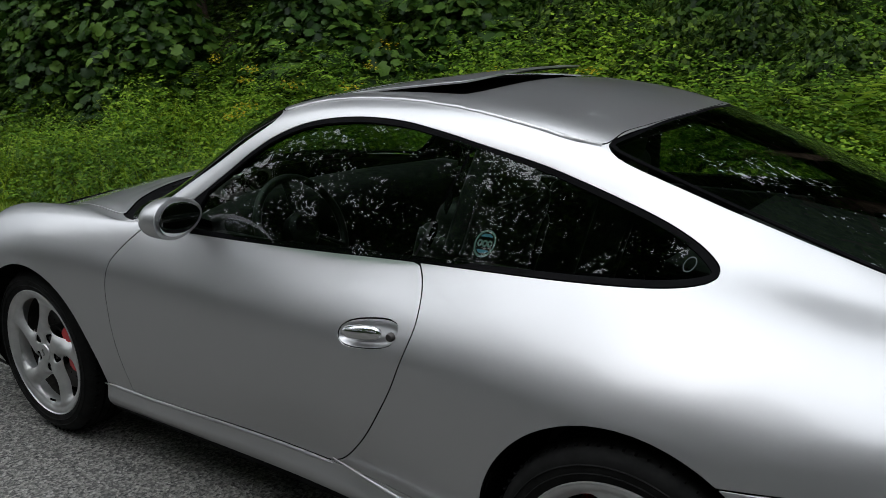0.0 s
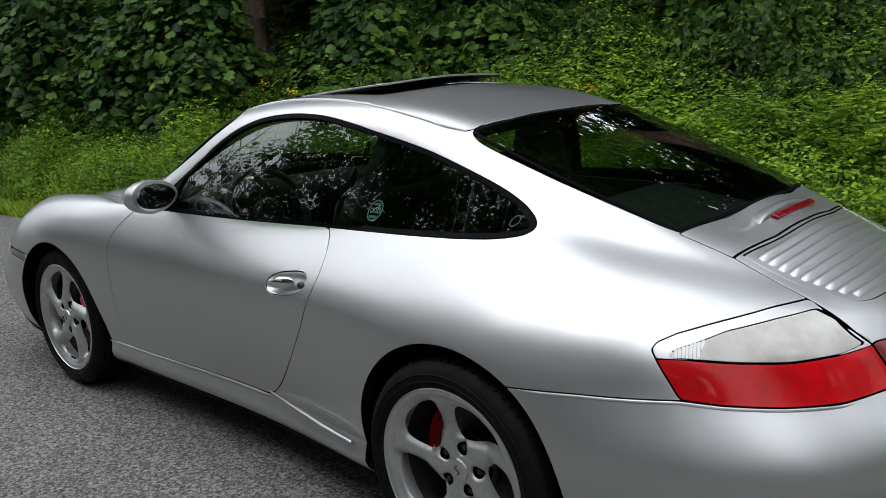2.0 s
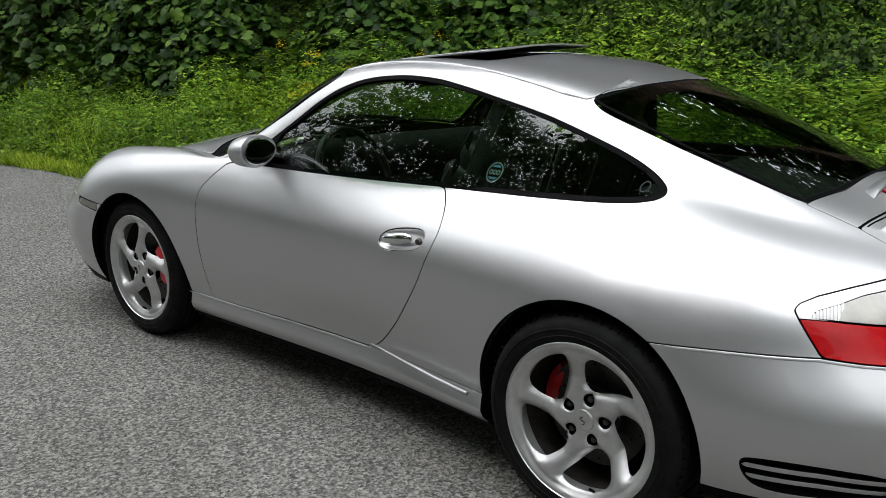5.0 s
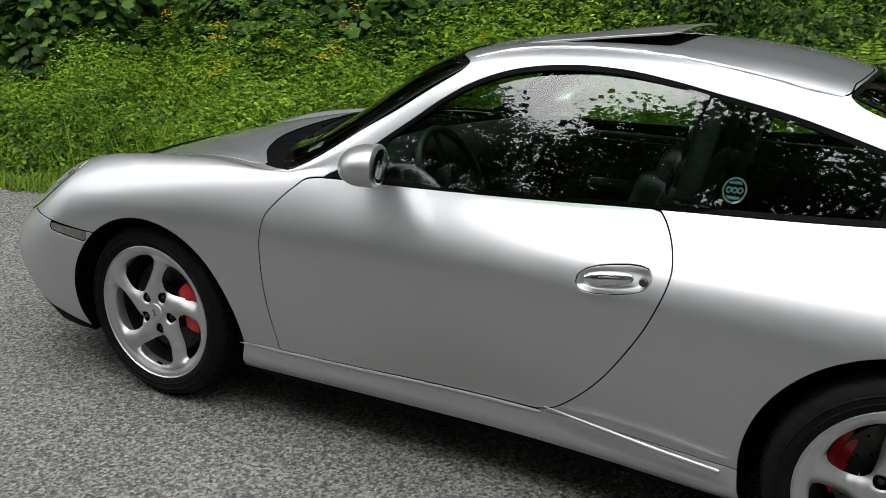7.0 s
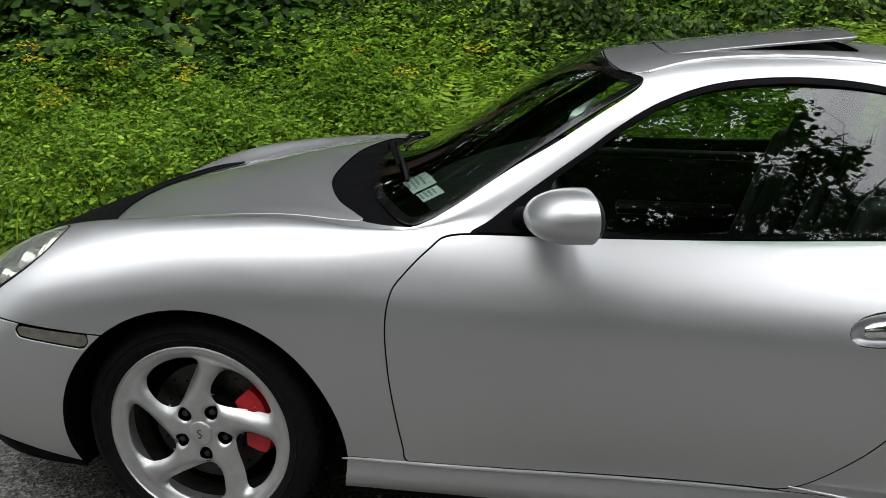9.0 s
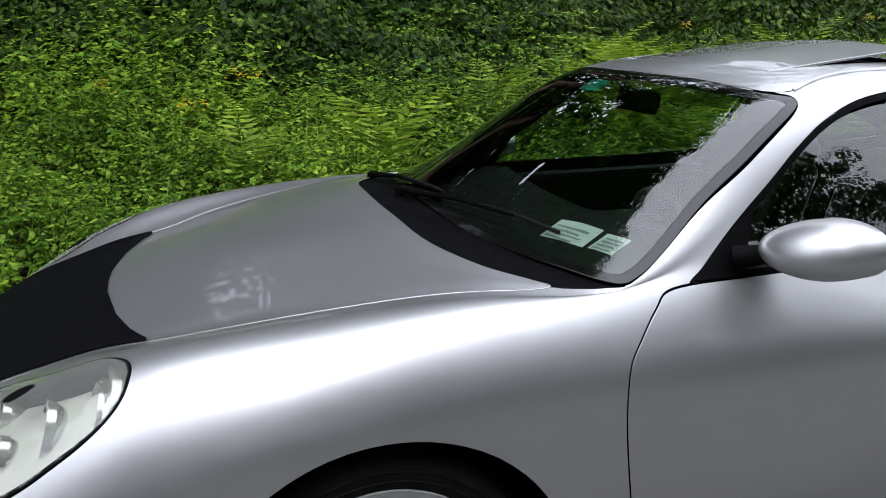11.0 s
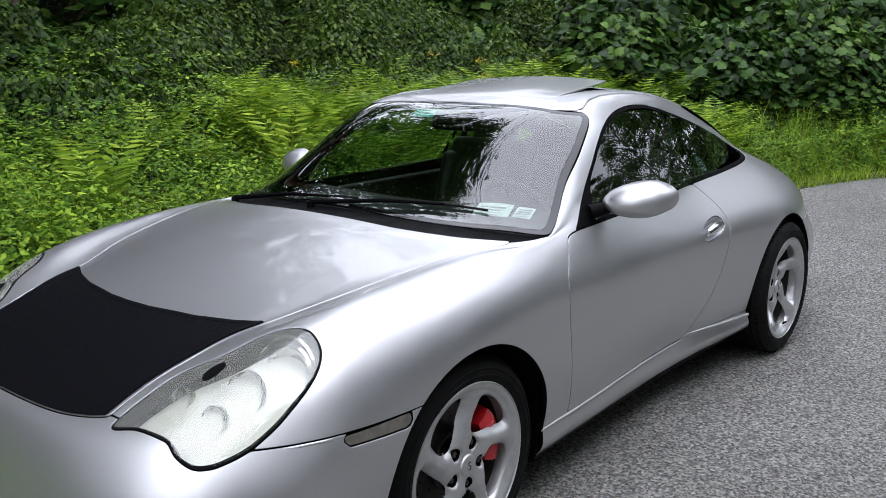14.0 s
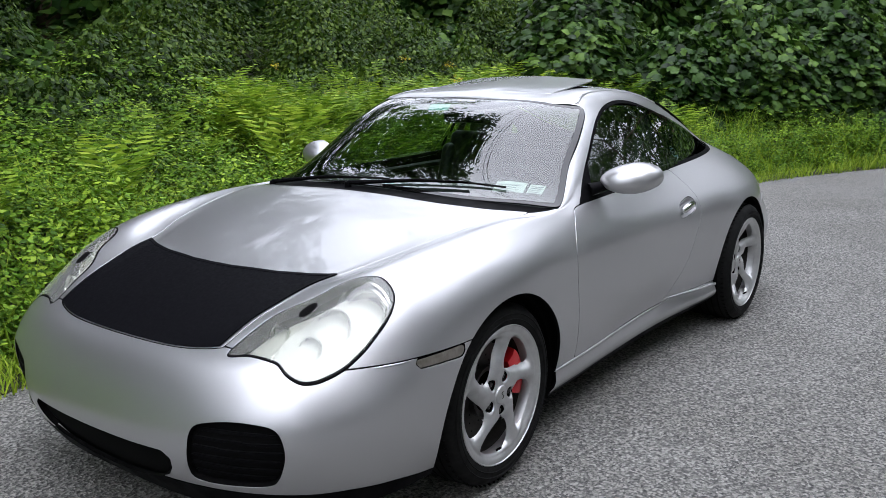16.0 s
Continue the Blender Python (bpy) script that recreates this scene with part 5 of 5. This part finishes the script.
shrub_leaf = leaf_material("shrub_leaf", (0.012, 0.034, 0.004), (0.046, 0.098, 0.009), (0.140, 0.220, 0.030), through=0.25)
tree_leaf = leaf_material("tree_leaf", (0.016, 0.050, 0.008), (0.036, 0.092, 0.013), (0.085, 0.155, 0.024))
flower = leaf_material("flower", (0.50, 0.36, 0.01), (0.65, 0.50, 0.02), (0.75, 0.60, 0.05))
bark = speckled(material("bark", rough=0.95), 16, [(0.3, (0.035, 0.024, 0.017)), (0.7, (0.14, 0.095, 0.065))], height=.8, distance=.03)

OUTLINES = {
    "plain": ([(0, 0), (.5, .45), (1, 0), (.5, -.45)], [(0, 3, 2), (0, 2, 1)]),
    "ovate": ([(0, 0), (.28, .46), (.66, .34), (1, 0), (.66, -.34), (.28, -.46)], [(0, 3, 2, 1), (0, 5, 4, 3)]),
    "blade": ([(0, .5), (0, -.5), (.55, -.35), (.55, .35), (1, 0)], [(0, 1, 2, 3), (3, 2, 4)]),
    "lobed": ([(0, 0), (-.08, .34), (.22, .58), (.36, .36), (.66, .50), (1, 0), (.66, -.50), (.36, -.36), (.22, -.58), (-.08, -.34)],
              [(0, 3, 2, 1), (0, 5, 4, 3), (0, 7, 6, 5), (0, 9, 8, 7)]),
}


def leaves(kind, at, axis, up, length, width, fold=0.25, droop=0.0):
    """Vertices and faces of many leaves: at, axis and up are arrays of vectors."""
    pts, faces = OUTLINES[kind]
    n = len(at)
    axis = axis / (np.linalg.norm(axis, axis=1, keepdims=True) + 1e-9)
    side = np.cross(up, axis)
    side /= np.linalg.norm(side, axis=1, keepdims=True) + 1e-9
    up = np.cross(axis, side)
    v = np.stack([at + axis * (length * a)[:, None] + side * (width * b)[:, None] - up * (width * fold * abs(b) * 2 + length * droop * a * a)[:, None] for a, b in pts], 1)
    k = len(pts)
    f = [np.array(g)[None] + k * np.arange(n)[:, None] for g in faces]
    return v.reshape(-1, 3), f


def plant_mesh(name, batches, mat):
    """One mesh from batches of leaves."""
    verts, loops, starts, sizes, base, at = [], [], [], [], 0, 0
    for v, fs in batches:
        verts.append(v)
        for f in fs:
            loops.append((f + base).ravel())
            starts.append(at + np.arange(len(f)) * f.shape[1])
            sizes.append(np.full(len(f), f.shape[1]))
            at += f.size
        base += len(v)
    me = bpy.data.meshes.new(name)
    v, l, s = np.concatenate(verts), np.concatenate(loops), np.concatenate(starts)
    me.vertices.add(len(v))
    me.vertices.foreach_set("co", v.astype(np.float32).ravel())
    me.loops.add(len(l))
    me.loops.foreach_set("vertex_index", l.astype(np.int32))
    me.polygons.add(len(s))
    me.polygons.foreach_set("loop_start", s.astype(np.int32))
    me.update(calc_edges=True)
    me.materials.append(mat)
    return me


def stuff(name, label, category, batches, mat):
    return tagged(new(name, plant_mesh(name, batches, mat)), label, category, kind="stuff")


def spray(n, tilt=0.8, lean=(0, -.25, 0)):
    """Leaf axes pointing all round and normals mostly upwards."""
    a = rng.uniform(0, 2 * np.pi, n)
    axis = np.stack([np.cos(a), np.sin(a), rng.uniform(-.5, .25, n)], -1)
    up = np.stack([rng.normal(0, tilt * .5, n) + lean[0], rng.normal(0, tilt * .5, n) + lean[1], np.full(n, 1.0) + lean[2]], -1)
    return axis, up


def strip(n, x0, x1, d0, d1, power=1.0):
    """Places on the bank between two distances from the road's edge."""
    x = rng.uniform(x0, x1, n)
    return x, edge(x) + d0 + (d1 - d0) * rng.uniform(0, 1, n) ** power


def carpet_of(n, x0, x1, d0, d1, low, high, size, kind="plain", tilt=0.8, aspect=.62, scale=.55, seed=0.0, fold=.25, bottom=.35):
    """A thick layer of leaves with a humped top."""
    x, y = strip(n, x0, x1, d0, d1)
    d = y - edge(x)
    h = (low + (high - low) * wave(x, y, scale, seed) ** 1.3) * np.clip((d - d0) / .45 + .25, 0, 1)
    h = h * np.interp(x, [1.0, 2.0, 6.0, 7.5], [1, .55, .55, 1])
    z = ground_z(x, y) + h * (bottom + (1 - bottom) * rng.uniform(0, 1, n) ** .6)
    axis, up = spray(n, tilt)
    length = size * rng.uniform(.6, 1.35, n)
    return leaves(kind, np.stack([x, y, z], -1), axis, up, length, length * aspect, fold, .12)


def joined(batches):
    """Many small batches with the same faces as few large ones."""
    groups = {}
    for v, fs in batches:
        key = tuple(f.shape[1] for f in fs)
        groups.setdefault(key, []).append((v, fs))
    out = []
    for items in groups.values():
        vs, base, acc = [], 0, [[] for _ in items[0][1]]
        for v, fs in items:
            vs.append(v)
            for i, f in enumerate(fs):
                acc[i].append(f + base)
            base += len(v)
        out.append((np.concatenate(vs), [np.concatenate(a) for a in acc]))
    return out


def herbs(n, x0, x1, d0, d1, low, high, size, tiers=4, around=4, scale=.55, seed=0.0):
    """Leafy stems: tiers of leaves round each stem, small at the tip and wide below."""
    x, y = strip(n, x0, x1, d0, d1)
    # few of them among the ferns
    open_to = (x < 1.7) | (y - edge(x) < .8) | ((y - edge(x) > 3.3) & (x < 6.2)) | (rng.uniform(0, 1, n) < .3)
    x, y = x[open_to], y[open_to]
    n = len(x)
    d = y - edge(x)
    h = (low + (high - low) * wave(x, y, scale, seed) ** 1.2) * np.clip((d - d0) / .5 + .35, 0, 1) * rng.uniform(.75, 1.2, n)
    h = h * np.interp(x, [1.0, 2.0, 6.0, 7.5], [1, .6, .6, 1])
    g, turn = ground_z(x, y), rng.uniform(0, 6.28, n)
    lean = rng.normal(0, .13, (n, 2)) + [0, -.10]
    grown = rng.uniform(.7, 1.3, n)
    out = []
    for t in range(tiers):
        f = 1 - .20 * t
        for k in range(around):
            a = turn + 2 * np.pi * k / around + t * .8 + rng.normal(0, .25, n)
            axis = np.stack([np.cos(a), np.sin(a), rng.normal(.05 - .12 * t, .22, n)], -1)
            up = np.stack([lean[:, 0] + rng.normal(0, .22, n), lean[:, 1] + rng.normal(-.12, .22, n), np.ones(n)], -1)
            at = np.stack([x + lean[:, 0] * h * f, y + lean[:, 1] * h * f, g + h * f + rng.normal(0, .012, n)], -1)
            length = size * grown * (.72 + .16 * t) * rng.uniform(.8, 1.2, n)
            out.append(leaves("ovate", at + axis * .012, axis, up, length, length * .60, .22, .25))
    return out


stuff("herb_carpet", "bright green leafy herbs covering the roadside bank", "undergrowth", joined(
    herbs(11000, -9, 9.5, .28, 2.7, .22, .66, .043, seed=1.0)
    + herbs(4800, -9, 9.5, 1.7, 4.3, .35, .95, .055, tiers=3, scale=.8, seed=2.0)
    + herbs(900, -15, -8.5, .2, 3.5, .25, .8, .10, seed=1.5)
    + herbs(700, 9, 24, .5, 1.8, .2, .5, .09, seed=2.5)
    + [carpet_of(36000, -9, 9.5, .30, 2.8, .14, .40, .056, tilt=.55, seed=1.0),
       carpet_of(16000, -9, 9.5, 1.8, 4.3, .2, .6, .07, scale=.8, seed=2.0)]), herb_leaf)

# stems and blades of grass along the asphalt
def grass(n, x0, x1, d0, d1, h):
    x, y = strip(n, x0, x1, d0, d1)
    y = y + .10 * (wave(x, y, .35, 4.0) - .5)
    a = rng.uniform(0, 2 * np.pi, n)
    axis = np.stack([np.cos(a) * .45, np.sin(a) * .45, np.ones(n)], -1)
    up = np.stack([np.cos(a), np.sin(a), np.full(n, -.3)], -1) * -1
    length = h * rng.uniform(.5, 1.3, n) * (.5 + .8 * wave(x, y, .6, 3.0))
    return leaves("blade", np.stack([x, y, ground_z(x, y) - .01], -1), axis, up, length, np.full(n, .007) * rng.uniform(.7, 1.6, n), .1, .25)


stuff("roadside_grass", "short yellowish green grass along the asphalt edge", "grass", [grass(26000, -11, 0, .0, .75, .13), grass(9000, 0, 4, .02, .6, .13), grass(28000, 4, 22, -.02, 1.1, .16), grass(9000, -8, 9, .3, 2.0, .5)], grass_leaf)


# ferns
def fern(x, y, z, height, fronds, turn):
    out = []
    for k in range(fronds):
        a = turn + 2 * np.pi * k / fronds + rng.uniform(-.25, .25)
        ln = height * rng.uniform(.8, 1.15)
        t = np.linspace(.12, .98, 14)
        r = ln * (.10 * t + .50 * t**2.0)
        zz = ln * (1.05 * t - .36 * t**2.6)
        px, py, pz = x + np.cos(a) * r, y + np.sin(a) * r, z + zz
        tang = np.stack([np.gradient(px), np.gradient(py), np.gradient(pz)], -1)
        side = np.tile([-np.sin(a), np.cos(a), 0.0], (14, 1))
        wide = ln * .20 * np.sin(np.pi * (t * .82 + .16)) ** .9
        base = np.stack([px, py, pz], -1)
        for s in (-1, 1):
            axis = side * s + tang / np.linalg.norm(tang, axis=1, keepdims=True) * .45
            up = np.cross(side, tang) * -1
            up[:, 2] = np.abs(up[:, 2])
            out.append(leaves("plain", base, axis, up, wide, np.full(14, ln * .044), .15, .15))
        out.append(leaves("blade", base[:-1], base[1:] - base[:-1], np.tile([0, 0, 1.0], (13, 1)), np.linalg.norm(base[1:] - base[:-1], axis=1), np.full(13, .006), 0))
    return out


clumps = []
for x0, x1, d0, d1, n in ((1.6, 6.3, .6, 3.3, 190), (-1.2, 1.6, 1.1, 2.9, 10), (5.0, 7.4, 1.2, 2.6, 16), (-7.5, -4.0, 1.2, 2.6, 4)):
    for _ in range(n):
        x = rng.uniform(x0, x1)
        y = float(edge(x)) + rng.uniform(d0, d1)
        clumps += fern(x, y, float(ground_z(x, y)) + .12, rng.uniform(.45, .85), int(rng.integers(6, 9)), rng.uniform(0, 6.28))
stuff("fern_bed", "light green ferns growing on the bank", "ferns", joined(clumps), fern_leaf)


# large-leaved vines and bushes
def mound(n, cx, cy, cz, rx, ry, rz, size, kind="lobed", aspect=.95, inner=.55):
    """Leaves on and in a rounded heap, facing outwards and up."""
    u = rng.normal(0, 1, (n, 3))
    u /= np.linalg.norm(u, axis=1, keepdims=True)
    u[:, 2] = np.abs(u[:, 2]) * 1.1 - .15
    lump = .78 + .35 * wave(u[:, 0] * 3 + cx, u[:, 1] * 3 + u[:, 2] * 2 + cy, .8, cx)
    k = (inner + (1 - inner) * rng.uniform(0, 1, n) ** .35) * lump
    at = np.stack([cx + u[:, 0] * rx * k, cy + u[:, 1] * ry * k, cz + u[:, 2] * rz * k], -1)
    up = u * [1, 1, .5] + rng.normal(0, .35, (n, 3)) + [0, -.15, .75]
    axis = np.stack([u[:, 0] + rng.normal(0, .6, n), u[:, 1] + rng.normal(0, .6, n), rng.uniform(-1.0, -.1, n)], -1)
    length = size * rng.uniform(.55, 1.3, n)
    return leaves(kind, at, axis, up, length, length * aspect, .18, .12)


heaps, shrubs = [], []
for k in range(42):
    x = rng.uniform(-4.8, -.2) if k < 20 else rng.uniform(7.0, 10.0)
    d = rng.uniform(3.8, 5.6) if k < 20 and x > -3.6 else rng.uniform(2.9, 5.2)
    if 20 <= k < 26:
        x, d = rng.uniform(-.2, 1.2), rng.uniform(4.6, 6.0)
    y = float(edge(x)) + d
    z = float(ground_z(x, y)) + .15
    heaps.append(mound(950, x, y, z, rng.uniform(.7, 1.2), rng.uniform(.5, .9), rng.uniform(.5, .95), .108))
for x, d, r, h in ((-6.1, 2.3, .9, 1.9), (-6.9, 2.3, 1.0, 1.9), (-4.6, 3.2, .9, 1.2), (-6.0, 5.2, 1.1, 1.0), (-4.4, 5.4, 1.1, .9), (-8.2, 2.4, 1.2, 2.3), (-3.4, 3.9, .9, .9), (-9.8, 2.4, 1.3, 2.6), (-11.5, 2.6, 1.5, 2.8)):
    y = float(edge(x)) + d
    heaps.append(mound(2600, x, y, float(ground_z(x, y)) + .25, r, r * .9, h, .105))
for x, d, r, h in ((9.0, 2.6, 1.2, 1.6), (10.6, 2.8, 1.4, 2.0), (12.4, 2.8, 1.5, 2.4), (14.5, 2.9, 1.7, 2.9), (17, 3.1, 2.0, 3.2), (20, 3.2, 2.2, 3.4), (24, 3.6, 2.6, 3.8), (7.6, 3.6, 1.2, 1.7), (6.9, 3.0, 1.0, 1.2), (7.9, 2.4, .9, 1.1), (8.9, 2.0, .9, 1.25), (10.0, 2.0, 1.0, 1.5), (11.4, 2.0, 1.1, 1.7), (13.2, 2.1, 1.3, 2.0), (15.6, 2.3, 1.5, 2.3)):
    y = float(edge(x)) + d
    heaps.append(mound(2600, x, y, float(ground_z(x, y)) + .2, r, r * .9, h, .12))
stuff("vine_thicket", "dark green large-leaved vines and bushes climbing the bank", "bushes", joined(heaps), vine_leaf)
for k in range(40):
    x, d = -2.2 + 11.6 * (k + rng.uniform(-.4, .4)) / 40, rng.uniform(3.0, 5.8)
    r, y = rng.uniform(.5, .95), float(edge(x)) + d
    shrubs.append(mound(3200, x, y, float(ground_z(x, y)) + .1, r, r * .8, rng.uniform(.55, .8) * (d - 1.2) * .55, .062, "plain", .75, .4))
shrubs.append(carpet_of(32000, -15, 10, 3.8, 9.5, .3, .75, .11, scale=.7, seed=5.0))
stuff("shrub_layer", "fine-leaved green shrubs on the upper bank", "bushes", joined(shrubs), shrub_leaf)

heads = []
for x0, x1, d0, d1, n in ((-5.5, -1.0, .9, 2.8, 14), (2.0, 6.0, 2.2, 3.8, 5)):
    x, y = strip(n, x0, x1, d0, d1)
    for a, b in zip(x, y):
        k = 26
        at = np.stack([a + rng.normal(0, .045, k), b + rng.normal(0, .045, k), float(ground_z(a, b)) + .62 + rng.normal(0, .02, k) + rng.uniform(0, .12)], -1)
        ax, up = spray(k)
        heads.append(leaves("plain", at, ax, up, np.full(k, .028), np.full(k, .022)))
stuff("yellow_flowers", "small yellow flower heads among the herbs", "flowers", joined(heads), flower)


# ---- trees ----
def crown_mesh(name, clumps, each, h, r, size, low):
    """Leaves in uneven clumps round the ends of limbs, with gaps between them."""
    batches = []
    for k in range(clumps):
        t = (k + rng.uniform(0, 1)) / clumps
        z = h * (low + (1.0 - low) * t)
        reach = r * (.30 + .70 * math.sin(math.pi * min(1, .12 + .86 * t)) ** .8) * math.sqrt(rng.uniform(.05, 1))
        a = 2.4 * k + rng.uniform(-.5, .5)
        w = r * rng.uniform(.13, .26)
        batches.append(mound(int(each * rng.uniform(.6, 1.4)), reach * math.cos(a), reach * math.sin(a), z, w * 1.25, w * 1.25, w * .6, size, "plain", .75, .15))
    return plant_mesh(name, joined(batches), tree_leaf)


def tree_base(h, r, clumps, each, size, trunk_r, low):
    t = empty("tree", "tall leafy roadside tree with a brown trunk", "tree", "trees along the road")
    pts = [Vector((.12 * math.sin(k * 1.3), .10 * math.sin(k * 1.9), h * .92 * k / 9 - .1)) for k in range(10)]
    trunk = part("trunk", tube_bm(pts, [trunk_r * (1.15 - .105 * k) for k in range(10)], 12), bark, t, "rough brown trunk")
    for k in range(16):
        a, z = k * 2.4, h * (low - .06 + (.94 - low) * k / 16)
        far = r * (.55 + .3 * math.sin(k * 1.7))
        p = [Vector((0.05, 0, z)), Vector((math.cos(a) * far * .4, math.sin(a) * far * .4, z + h * .05)), Vector((math.cos(a + .2) * far, math.sin(a + .2) * far, z + h * .10))]
        part("limb", tube_bm(p, [trunk_r * .36, trunk_r * .24, trunk_r * .06], 6), bark, trunk)
    crown = new("crown", crown_mesh("crown", clumps, each, h, r, size, low))
    crown.parent = t
    return t


big = tree_base(10, 3.0, 95, 130, .17, .19, .30)
slim = tree_base(10, 2.1, 70, 120, .16, .14, .25)
thin = tree_base(10, 2.6, 60, 75, .15, .14, .32)
# x, y, height in tens of metres, kind; the bank first, then the far side of the road
# x -11.2 to -6 with y below 7: trees added to shade the bank
spots = [(-10.4, 7.4, 1.4, 0), (-4.5, 8.6, 1.75, 1), (-3.3, 8.8, 1.6, 0), (-7.6, 9.4, 1.5, 1), (-1.6, 8.3, 1.75, 0), (1.9, 9.0, 1.7, 1), (3.4, 9.7, 1.4, 1), (6.2, 10.5, .6, 0), (8.6, 9.0, .85, 2), (13.5, 7.6, .7, 1), (-13, 6.6, 1.0, 0), (16.0, 4.0, 1.0, 1), (-20, 4.0, .8, 0), (-8.0, 5.4, 1.0, 0), (-6.0, 6.6, 1.1, 0), (-9.8, 4.6, .9, 1), (-11.2, 3.4, 1.0, 0), (-.8, 12.6, 1.9, 0),
         (17.5, -1.6, 1.5, 0), (19.5, .5, 1.6, 1), (25, -4, 1.6, 1), (27, -1.0, 1.8, 1), (33, -8, 1.6, 1),
         (-13.5, -9.5, .95, 1), (-16.5, -9, 1.0, 2), (-11.2, -9.8, .9, 2), (-9.0, -9.4, 1.45, 0), (-7.4, -9.8, 1.4, 1), (-5.6, -9.6, .98, 2), (-4.2, -9.3, 1.05, 2), (-2.7, -9.5, 1.05, 2), (-1.2, -9.3, 1.2, 1), (.4, -9.6, 1.22, 0), (1.5, -9.2, 1.15, 2), (2.8, -9.4, 1.55, 1), (5.2, -9.8, .95, 1), (7.6, -9.6, 1.0, 0), (10.6, -10, 1.15, 1), (14.5, -10.5, .75, 0), (17, -10, .85, 1), (20.5, -11, .9, 0), (34, -12, 1.7, 0), (-20, -9, .8, 0), (-24, -8, .85, 1)]
for k, (x, y, s, kind) in enumerate(spots):
    m = pose(x, y, float(ground_z(x, y)) if y > edge(x) else 0, 0, 0, 67 * k) @ Matrix.Scale(s, 4)
    c = copy_thing((big, slim, thin)[kind], m)
    c.scale = (s, s, s)
big.matrix_basis = pose(-6.4, 9.8, 1.5, 0, 0, 20)
thin.matrix_basis = pose(-27, -7.5, 0, 0, 0, 10)
slim.matrix_basis = pose(.4, 9.2, 1.4, 0, 0, 50)



def bare_tree(h, trunk_r):
    """A dead tree: a trunk with forked bare branches."""
    t = empty("bare_tree", "dead leafless tree with thin forked branches", "tree", "trees along the road")
    pts = [Vector((.10 * math.sin(k * 1.1), .12 * math.sin(k * 1.7), h * .9 * k / 9 - .1)) for k in range(10)]
    trunk = part("trunk", tube_bm(pts, [trunk_r * (1.1 - .10 * k) for k in range(10)], 10), bark, t, "bare grey-brown trunk")
    for k in range(14):
        a, z = k * 2.4, h * (.42 + .035 * k)
        far = h * (.20 - .007 * k)
        d = Vector((math.cos(a), math.sin(a), .75))
        limb = [Vector((0, 0, z)) + d * far * q + Vector((0, 0, far * .25 * q * q)) for q in (0, .35, .7, 1)]
        part("limb", tube_bm(limb, [trunk_r * .30, trunk_r * .2, trunk_r * .12, trunk_r * .04], 6), bark, trunk)
        for j in range(4):
            p = limb[1 + j % 3]
            e = Vector((math.cos(a + (-.9, .8, 1.2, -1.3)[j]), math.sin(a + (-.9, .8, 1.2, -1.3)[j]), .8 + .2 * j)) * far * .42
            part("branch", tube_bm([p, p + e * .5 + Vector((0, 0, .05)), p + e], [trunk_r * .12, trunk_r * .07, trunk_r * .02], 5), bark, trunk)
    return t


dead = bare_tree(12.5, .13)
copy_thing(dead, pose(-13.0, -8.6, 0, 0, 0, 130))
copy_thing(dead, pose(-16.2, -8.0, 0, 0, 0, 40))
dead.matrix_basis = pose(5.0, -9.0, 0, 0, 0, 15)

back = []
for k in range(90):
    x = rng.uniform(-26, 34)
    y = float(edge(x)) + rng.uniform(8.4, 11.0)
    back.append(mound(1000, x, y, float(ground_z(x, y)), 1.8, 1.2, rng.uniform(1.9, 2.6) if 5 < x < 14 else rng.uniform(2.8, 5.0), .30, "plain", .6))
for k in range(46):
    x = -24 + .63 * k + rng.uniform(-.5, .5)
    y = float(edge(x)) + rng.uniform(9.5, 12.5)
    back.append(mound(650, x, y, float(ground_z(x, y)) + 1.0, 2.0, 1.4, rng.uniform(3.6, 5.4), .36, "plain", .6))
for k in range(46):
    x = -27 + 1.15 * k + rng.uniform(-.5, .5)
    y = -10.4 - .12 * max(x - 8, 0) * 2 + rng.uniform(-.8, .8)
    back.append(mound(1300, x, y, 0, 1.7, 1.2, rng.uniform(3.4, 5.2), .30, "plain", .6))
for k in range(18):
    x, y = rng.uniform(21, 32), rng.uniform(-12, 0)
    back.append(mound(900, x, y, 0, 2.4, 2.4, rng.uniform(6.0, 8.5), .4, "plain", .6))
for k in range(22):
    x = rng.uniform(15, 34)
    y = float(edge(x)) + rng.uniform(3.0, 7.0)
    back.append(mound(1100, x, y, float(ground_z(x, y)), 2.0, 1.8, rng.uniform(3.5, 6.0), .34, "plain", .6))
stuff("far_woods", "dark dense woodland behind the bank", "woodland", joined(back), tree_leaf)

# overhead cables beside the road
for y, z in ((2.3, 8.3), (2.6, 8.6), (3.1, 8.0)):
    cable = tube_bm([(x, y, z + .0016 * x * x) for x in np.linspace(-30, 30, 31)], .014, 6)
    tagged(part("overhead_cable", cable, black_trim), "thin black overhead cable along the road", "cable", "overhead cables")
